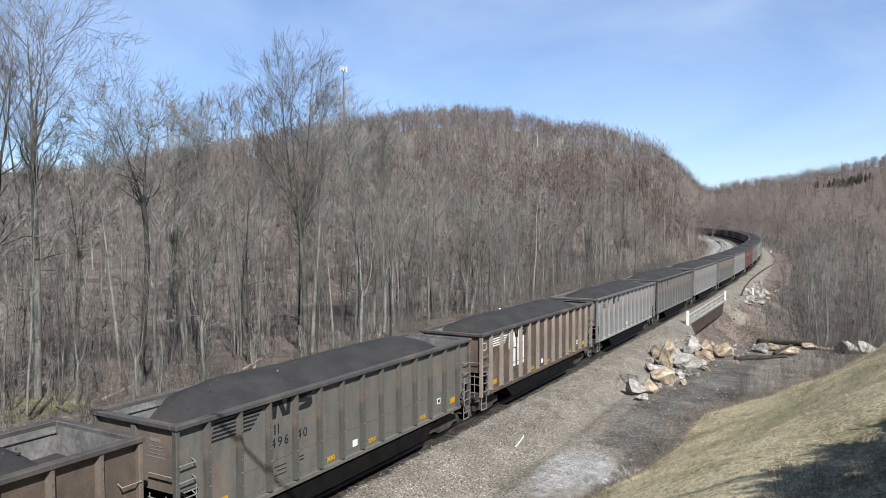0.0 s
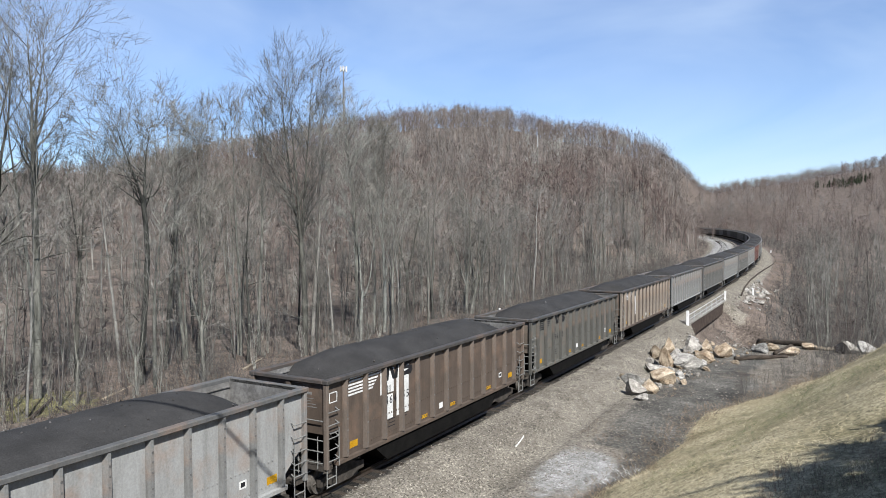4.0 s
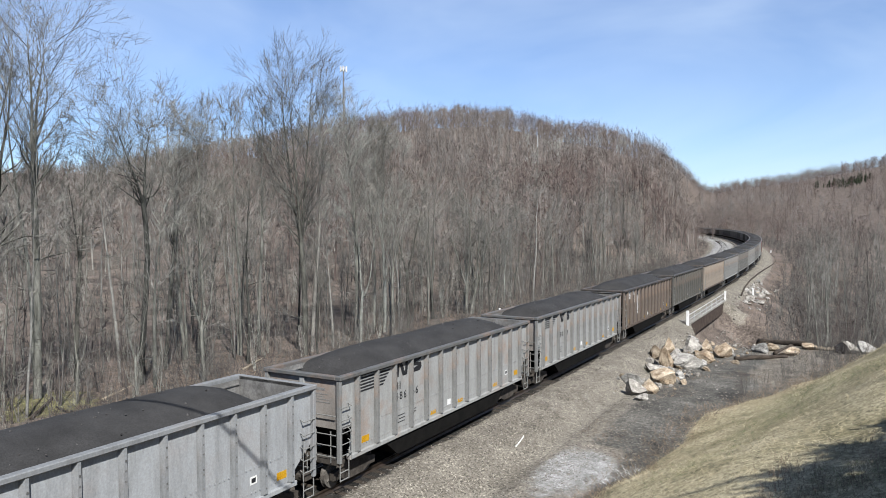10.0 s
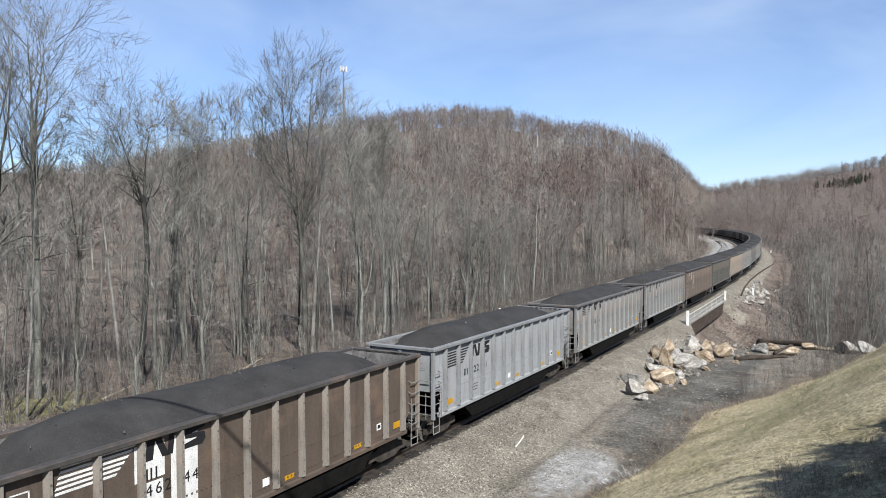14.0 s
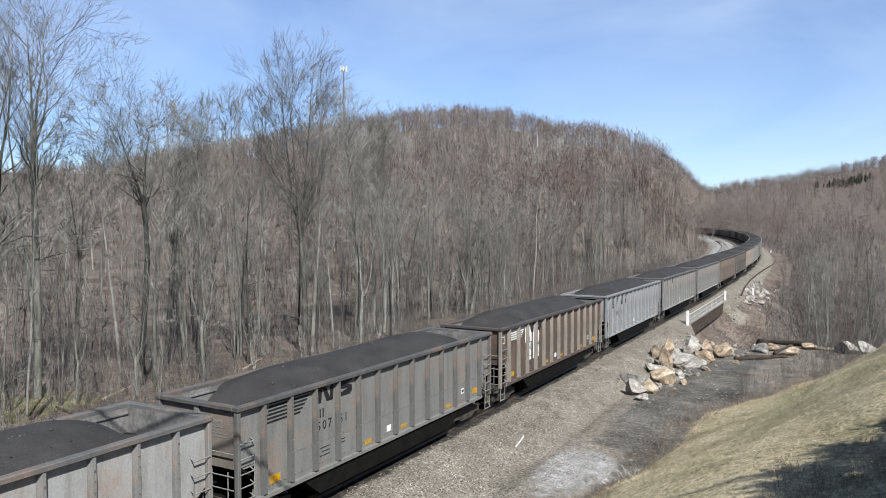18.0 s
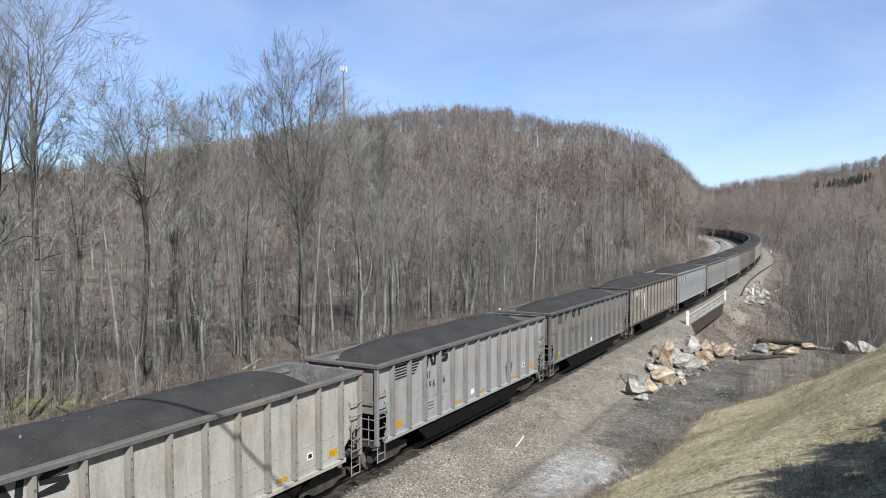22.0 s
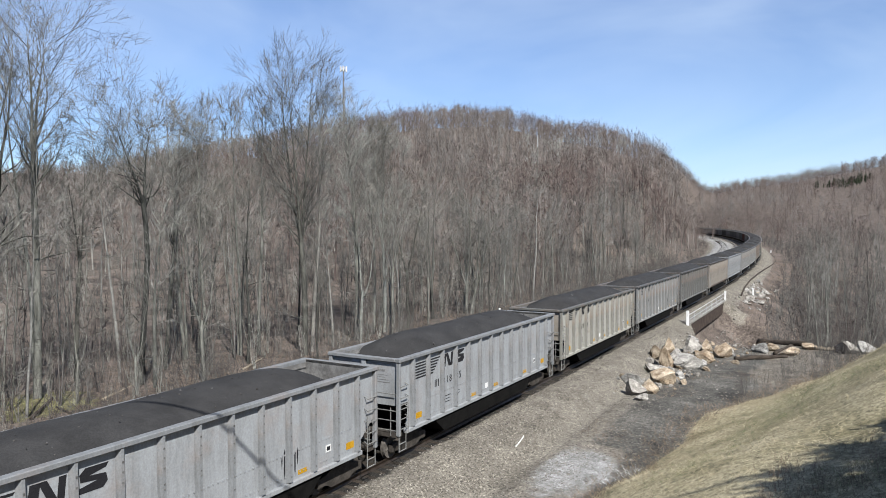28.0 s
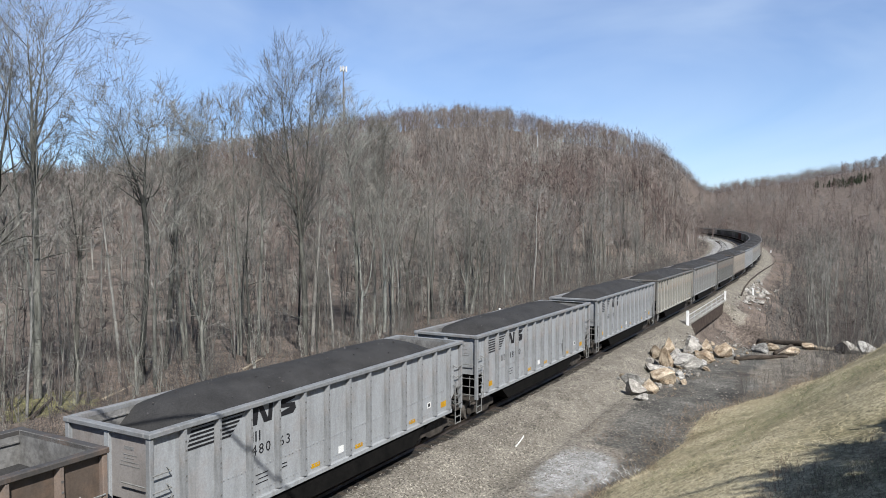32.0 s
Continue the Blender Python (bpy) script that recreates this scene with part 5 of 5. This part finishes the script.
# smaller rubble between them
for k in range(190):
    t = rb.random()
    x, y = 4.6 + 2.6 * t + rb.gauss(0, 0.75), 40.5 + 18 * t + rb.gauss(0, 1.2)
    s = 0.14 + 0.6 * rb.random() ** 2.2
    ob = new("rubble_stone", (B_TAN if rb.random() < 0.45 else B_GREY)[k % 5])
    ob.matrix_basis = pose(x, y, height(x, y) + s * 0.15, rb.uniform(-20, 20), rb.uniform(-20, 20), rb.uniform(0, 360))
    ob.scale = (s, s * rb.uniform(0.6, 1), s * rb.uniform(0.5, 0.9))
    tagged(ob, "small broken stone among the boulders", "stone", "rubble round the boulders")
for k in range(110):
    x, y = 3.6 + abs(rb.gauss(0, 1.5)), rb.uniform(92, 122)
    s = rb.uniform(0.15, 0.6)
    x += float(np.interp(y, TY, TX))
    ob = new("riprap_stone", B_GREY[k % 5])
    ob.matrix_basis = pose(x, y, height(x, y) + s * 0.2, rb.uniform(-20, 20), rb.uniform(-20, 20), rb.uniform(0, 360))
    ob.scale = (s, s * rb.uniform(0.6, 1), s * rb.uniform(0.5, 0.9))
    tagged(ob, "pale riprap stone on the embankment", "stone", "riprap on the embankment")


def log_thing(name, a, b, r, mat, label):
    a, b = Vector((*a, height(*a) + r * 0.9)), Vector((*b, height(*b) + r * 0.9))
    ln = (b - a).length
    bm = bmesh.new()
    n, m = 9, 10
    rng = random.Random(int(ln * 97))
    rings = []
    for i in range(n):
        c = Vector((rng.gauss(0, r * 0.25), rng.gauss(0, r * 0.18), ln * i / (n - 1)))
        q = r * (1.1 - 0.35 * i / (n - 1)) * rng.uniform(0.9, 1.1)
        rings.append([bm.verts.new(c + Vector((math.cos(2 * math.pi * k / m), math.sin(2 * math.pi * k / m), 0)) * q * rng.uniform(0.92, 1.08)) for k in range(m)])
    for u, v in zip(rings, rings[1:]):
        for k in range(m):
            bm.faces.new((u[k], u[(k + 1) % m], v[(k + 1) % m], v[k]))
    bm.faces.new(rings[0][::-1])
    bm.faces.new(rings[-1])
    ob = new(name, to_mesh(name, bm, mat, True))
    q = (b - a).to_track_quat('Z', 'Y').to_matrix().to_4x4()
    q.translation = a
    ob.matrix_basis = q
    return tagged(ob, label, "log", "logs lying by the yard")


log_thing("fallen_log", (8.8, 64.2), (12.3, 61.8), 0.28, M_LOG, "dark weathered log lying on the dirt")
log_thing("fallen_log", (8.3, 53.8), (11.4, 56.4), 0.16, M_LOG, "dark split log beside the boulders")
log_thing("fallen_log", (10.5, 57.4), (11.5, 63.0), 0.14, M_LOG, "thin dark log leaning over another")
log_thing("fallen_log", (12.1, 60.9), (14.2, 61.2), 0.18, M_PALE_LOG, "bleached pale log on the ground")
log_thing("fallen_log", (16.8, 61.4), (19.0, 62.2), 0.24, M_LOG, "thick dark log behind the grassy bank")
log_thing("fallen_log", (3.6, 66.5), (6.8, 60.8), 0.10, M_PALE_LOG, "pale stripped pole lying on the slope")
log_thing("fallen_branch", (-21.5, 22.0), (-24.5, 25.0), 0.09, M_LOG, "dark fallen branch on mossy ground")
log_thing("fallen_branch", (-20.5, 23.5), (-23.0, 24.3), 0.06, M_LOG, "thin dark branch on mossy ground")
log_thing("fallen_branch", (-22.0, 26.5), (-23.6, 30.0), 0.08, M_PALE_LOG, "bleached fallen branch at the edge of the wood")
log_thing("fallen_branch", (-20.5, 36.0), (-22.5, 40.0), 0.08, M_PALE_LOG, "pale fallen branch in the leaf litter")
log_thing("wood_scrap", (3.45, 27.2), (3.25, 28.5), 0.026, M_POST, "bleached length of scrap wood on the ballast")


M_RUST = surf("rusty_girder", (0.055, 0.040, 0.032), (0.14, 0.105, 0.085), 1.5, 14, 0.9, 0.0, 0.3, 0.01)


def bridge_railing(off, s0, s1, z, label, steel=None):
    t = tagged(new("bridge_railing"), label, "railing", "railings of the bridge")
    p0, th = on_track(s0, off, z)
    p1, _ = on_track(s1, off, z)
    w = 0.07 if steel else 0.11
    for p, hh in ((p0, 1.12 if steel else 1.55), (p1, 0.5 if steel else 1.35)):
        part("post", boxed(p.x - w, p.x + w, p.y - w, p.y + w, p.z - 0.25, p.z + hh, 0.02), M_POST, t, "white painted end post")
    n = 7
    for i in range(1, n):
        p = p0.lerp(p1, i / n)
        part("stanchion", boxed(p.x - 0.035, p.x + 0.035, p.y - 0.035, p.y + 0.035, p.z + (0.0 if steel else 0.3), p.z + (0.45 if steel else 1.12)), steel or M_TOWER, t)
    for hz, r in ((1.12, 0.04), (0.72, 0.03), (0.36, 0.03)) if not steel else ((0.45, 0.03), (0.2, 0.03)):
        part("handrail", rod(bmesh.new(), p0 + Vector((0, 0, hz)), p1 + Vector((0, 0, hz)), r, 8), steel or M_TOWER, t, "dark rusty rail" if steel else "grey steel rail")
    return t


bridge_railing(2.95, 65.4, 88.0, -0.75, "white-posted steel railing along the edge of the bridge")
bridge_railing(-12.4, 59.7, 78.8, -0.35, "white-posted steel railing on the far edge of the bridge", M_RUST)
br = tagged(new("bridge_deck"), "short railway bridge with dark steel girders over the gully", "bridge", kind="structure")
for off, x0, x1, z0, z1, nm, mat in ((2.95, -1.4, 0.12, -0.5, -0.34, "deck_edge", M_CONC), (2.95, -0.3, -0.02, -1.75, -0.5, "girder", M_RUST)):
    a, th = on_track(66.0, off)
    b, _ = on_track(87.5, off)
    bm = boxed(x0, x1, 0, (b - a).length, z0, z1, 0.01)
    part(nm, bm, mat, br, "", Matrix.Translation(a) @ pose(0, 0, 0, 0, 0, math.degrees(math.atan2(-(b.x - a.x), b.y - a.y))))
for s in (65.6, 87.8):
    a, th = on_track(s, 2.6)
    part("abutment", boxed(a.x - 1.0, a.x + 0.3, a.y - 0.5, a.y + 0.5, a.z - 5.0, a.z - 0.45, 0.03), M_CONC, br, "weathered concrete abutment")


def marker_post(x, y, hh, w, label):
    z = height(x, y)
    t = tagged(new("marker_post"), label, "post", "white posts beside the line")
    part("shaft", boxed(x - w / 2, x + w / 2, y - w / 2, y + w / 2, z - 0.2, z + hh, 0.01), M_POST, t)
    part("cap", boxed(x - w * 0.62, x + w * 0.62, y - w * 0.62, y + w * 0.62, z + hh, z + hh + 0.06, 0.01), M_POST, t)
    return t


marker_post(4.23, 100.5, 1.45, 0.2, "white marker post on the rocky embankment")
marker_post(-6.4, 240.0, 0.9, 0.25, "small white marker post far along the line")

# drain pipe along the foot of the ballast, far side of the bridge
pp = []
for s, o in ((97, 3.7), (106, 3.2), (118, 2.9), (134, 3.0), (150, 3.4), (170, 4.0), (194, 4.7), (215, 4.9), (240, 4.4)):
    c, th = on_track(s, o)
    pp.append(Vector((c.x, c.y, height(c.x, c.y) + 0.12)))
pb = bmesh.new()
for a, b in zip(pp, pp[1:]):
    rod(pb, a, b, 0.11, 8)
tagged(new("drain_pipe", to_mesh("drain_pipe", pb, M_LOG)), "dark drain pipe along the foot of the ballast", "pipe")

# mast and bare pole on the hill
tw = tagged(new("radio_mast"), "grey steel radio mast with pale antennas on the hill", "mast")
tz0 = height(-249.1, 348.6)
part("mast_pole", rod(bmesh.new(), (-249.1, 348.6, tz0 - 1), (-249.1, 348.6, 101.5), 0.65, 10, 0.45), M_MAST, tw)
part("antenna_ring", rod(bmesh.new(), (-249.1, 348.6, 98.6), (-249.1, 348.6, 99.0), 1.5, 12), M_MAST, tw)
for k in range(6):
    a = k * math.pi / 3
    cx, cy = -249.1 + 1.9 * math.cos(a), 348.6 + 1.9 * math.sin(a)
    part("antenna_panel", boxed(cx - 0.28, cx + 0.28, cy - 0.28, cy + 0.28, 98.0, 101.2, 0.04), M_POST, tw, "pale antenna panel")
bp_ = tagged(new("pale_pole"), "pale bare pole standing above the hill trees", "pole")
pz = height(-71.8, 214.9)
part("shaft", rod(bmesh.new(), (-71.8, 214.9, pz - 1), (-71.8, 214.9, 32.4), 0.16, 8), M_BARK, bp_)
part("top_section", rod(bmesh.new(), (-71.8, 214.9, 32.4), (-71.8, 214.9, 36.2), 0.2, 8), M_TOWER, bp_, "white upper section")


# ================= loose stones, grass and weeds =================
def stone_field(name, n, seed, rule, x0, x1, y0, y1, lo, hi, mat, label):
    rng = np.random.default_rng(seed)
    x, y = rng.uniform(x0, x1, n * 3), rng.uniform(y0, y1, n * 3)
    ok = rule(x, y)
    x, y = x[ok][:n], y[ok][:n]
    h = land(x, y)[0]
    octa = np.array([(1, 0, 0), (0, 1, 0), (-1, 0, 0), (0, -1, 0), (0, 0, 1), (0, 0, -1)], float)
    of = np.array([(0, 1, 4), (1, 2, 4), (2, 3, 4), (3, 0, 4), (1, 0, 5), (2, 1, 5), (3, 2, 5), (0, 3, 5)])
    s = rng.uniform(lo, hi, len(x)) ** 1.0
    v = octa[None] * rng.uniform(0.5, 1.3, (len(x), 6, 3)) * s[:, None, None]
    v[:, :, 2] *= 0.7
    v += np.stack((x, y, h + s * 0.2), 1)[:, None]
    f = (of[None] + 6 * np.arange(len(x))[:, None, None]).reshape(-1, 3)
    return tagged(new(name, mesh_np(name, v.reshape(-1, 3), [f], mat)), label, "gravel", kind="stuff")


stone_field("ballast_stones", 15000, 1, lambda x, y: (x > 1.15) & (x < 6.5) & (y < 62), 1.1, 6.5, 14, 62, 0.014, 0.042, M_GRAVEL, "loose grey ballast stones beside the track")
stone_field("pale_stones", 1300, 2, lambda x, y: (x - np.interp(y, TOE_Y, TOE_X) < 0), 2.0, 10, 18, 58, 0.02, 0.07, M_GRAVEL, "pale larger stones strewn over the yard")


def blades(name, n, seed, rule, x0, x1, y0, y1, lo, hi, width, mat, label, flat=0.5):
    rng = np.random.default_rng(seed)
    x, y = rng.uniform(x0, x1, n * 5), rng.uniform(y0, y1, n * 5)
    ok = rule(x, y, rng.random(n * 5))
    x, y = x[ok][:n], y[ok][:n]
    h = land(x, y)[0]
    L = rng.uniform(lo, hi, len(x))
    a = rng.uniform(0, 2 * math.pi, len(x))
    tip = np.stack((np.cos(a) * L * flat * rng.uniform(0.3, 1.6, len(x)), np.sin(a) * L * flat * rng.uniform(0.3, 1.6, len(x)), L * rng.uniform(0.4, 1, len(x))), 1)
    b = np.stack((x, y, h - 0.02), 1)
    seg = np.concatenate((b, b + tip, np.full((len(x), 1), width), np.zeros((len(x), 1))), 1)
    v, f = cone_arrays(seg, 3)
    return tagged(new(name, mesh_np(name, v, [f], mat)), label, "grass", kind="stuff")


def on_bank(x, y):
    return x - np.interp(y, TOE_Y, TOE_X)


blades("dry_grass", 36000, 1, lambda x, y, u: (on_bank(x, y) > 0.0 + 0.5 * u) & (y < 60), 7.8, 18.5, 11, 58, 0.06, 0.20, 0.008, M_GRASS, "dry straw-coloured grass on the bank", 1.0)
blades("green_grass", 15000, 2, lambda x, y, u: (on_bank(x, y) > 2.4 + 2.2 * u) & (wob(x, y, 0.35, 5.0) > -0.2 + 0.8 * u), 9, 18.5, 11, 58, 0.05, 0.15, 0.008, M_GREEN, "new green grass coming up on the bank", 0.9)
blades("dead_weeds", 3200, 3, lambda x, y, u: (np.abs(on_bank(x, y) - 0.1) < 0.7 + u * 0.8) & (y > 16), 7.0, 20, 16, 60, 0.15, 0.6, 0.010, M_WEED, "dead brown weeds along the foot of the bank", 0.6)
blades("yard_weeds", 2600, 4, lambda x, y, u: (on_bank(x, y) < 0) & (x > 4.5) & (wob(x, y, 0.8, 1.0) > 0.25), 4.5, 16, 30, 66, 0.06, 0.3, 0.008, M_WEED, "sparse dead weeds on the cinders", 0.9)
blades("leaf_litter_stalks", 26000, 5, lambda x, y, u: (off_track(x, y) < -13.5) & (u < np.exp((off_track(x, y) + 13) / 12)) & (y > 0.45 * (15 - x) - 6), -60, -13, 8, 130, 0.1, 0.55, 0.010, M_WEED, "dead stalks and litter at the edge of the wood", 0.9)
blades("gully_weeds", 9000, 6, lambda x, y, u: (off_track(x, y) > 4.5) & (bearing(x, y)[0] > -4) & (bearing(x, y)[0] < 9), -25, 30, 62, 200, 0.15, 0.8, 0.014, M_WEED, "dead brown weeds on the slopes of the gully", 0.7)

# brush on the shaded shoulder of the bank
scatter("bank_brush", [stick_plant(120 + k, 9, 0.42, 0.008, 1.0, 6) for k in range(4)],
        spots_in(230, 12, lambda x, y, u: y < 18.6 + 0.97 * (x - 14.16) + 1.2 * u, 13.6, 18.5, 14.5, 23, 0.4, 1.2), M_WEED, "tangled dead brush on the shaded bank", "brush")
blades("bleached_weeds", 45, 8, lambda x, y, u: (np.abs(on_bank(x, y) + 0.1) < 0.5) & (np.abs(y - 26.7) < 1.0), 7.0, 10, 25, 29, 0.2, 0.5, 0.008, M_POST, "bleached dead weeds at the foot of the bank", 0.8)

# tall weeds between the bank and the logs, broken stone on the slope below the bridge
scatter("tall_weeds", [stick_plant(130 + k, 8, 1.3, 0.011, 0.35, 5) for k in range(4)],
        spots_in(240, 13, lambda x, y, u: (on_bank(x, y) < 0.6) & (on_bank(x, y) > -3.2) & (u < 0.3 + 0.7 * np.clip((x - 11) / 3, 0, 1)), 9.5, 19, 43, 64, 0.4, 1.15), M_SHADE_STEM, "tall dead weeds and bramble stems", "brush")
stone_field("slope_rubble", 900, 5, lambda x, y: (off_track(x, y) > 3.4) & (off_track(x, y) < 4.5 + 4.5 * np.clip((88 - y) / 25, 0, 1)), 2.0, 12, 59, 122, 0.05, 0.2, M_GRAVEL, "broken grey stone on the slope below the bridge")

# unseen conifers added beyond the edge of the view to shade the bank's lower part
for x, y, hh, sd in ((22.6, 16.8, 7.4, 1), (22.8, 14.2, 8.8, 2), (22.8, 11.6, 10.0, 3), (23.2, 8.8, 10.4, 4), (24.8, 12.6, 11.2, 5), (24.8, 9.6, 12.0, 6), (23.0, 6.0, 10.2, 7), (25.0, 15.6, 9.4, 8), (21.2, 9.0, 8.0, 9), (21.2, 12.0, 7.8, 10)):
    v, f = pine(sd, hh, True)
    t = tagged(new("pine_tree"), "dark green pine on the grassy bank", "tree", "pines on the bank")
    t.location = (x, y, height(x, y))
    part_mesh("crown", mesh_np("crown", v[5:], [q[4:] - 5 for q in f], M_PINE), t, "dense green needles")
    part("trunk", rod(bmesh.new(), (0, 0, -0.3), (0, 0, hh * 0.9), 0.22, 8, 0.05), M_BARK, t)

# overhead cable behind the viewer, whose shadow falls across the passing wagons
cable = tagged(new("overhead_cable"), "thick black overhead cable between two wooden poles", "cable")
ca, cb = Vector((30.00, 14.84, 14.0)), Vector((-34.00, -11.55, 14.0))
part("cable_span", rod(bmesh.new(), ca, cb, 0.045, 8), M_BLACK, cable)
for p in (ca, cb):
    z0 = height(p.x, p.y)
    part("pole", rod(bmesh.new(), (p.x, p.y, z0 - 0.5), (p.x, p.y, 15.0), 0.18, 10, 0.13), M_LOG, cable, "weathered wooden pole")
    part("crossarm", boxed(p.x - 0.06, p.x + 0.06, p.y - 0.9, p.y + 0.9, 13.85, 14.02, 0.01), M_LOG, cable)

motions()
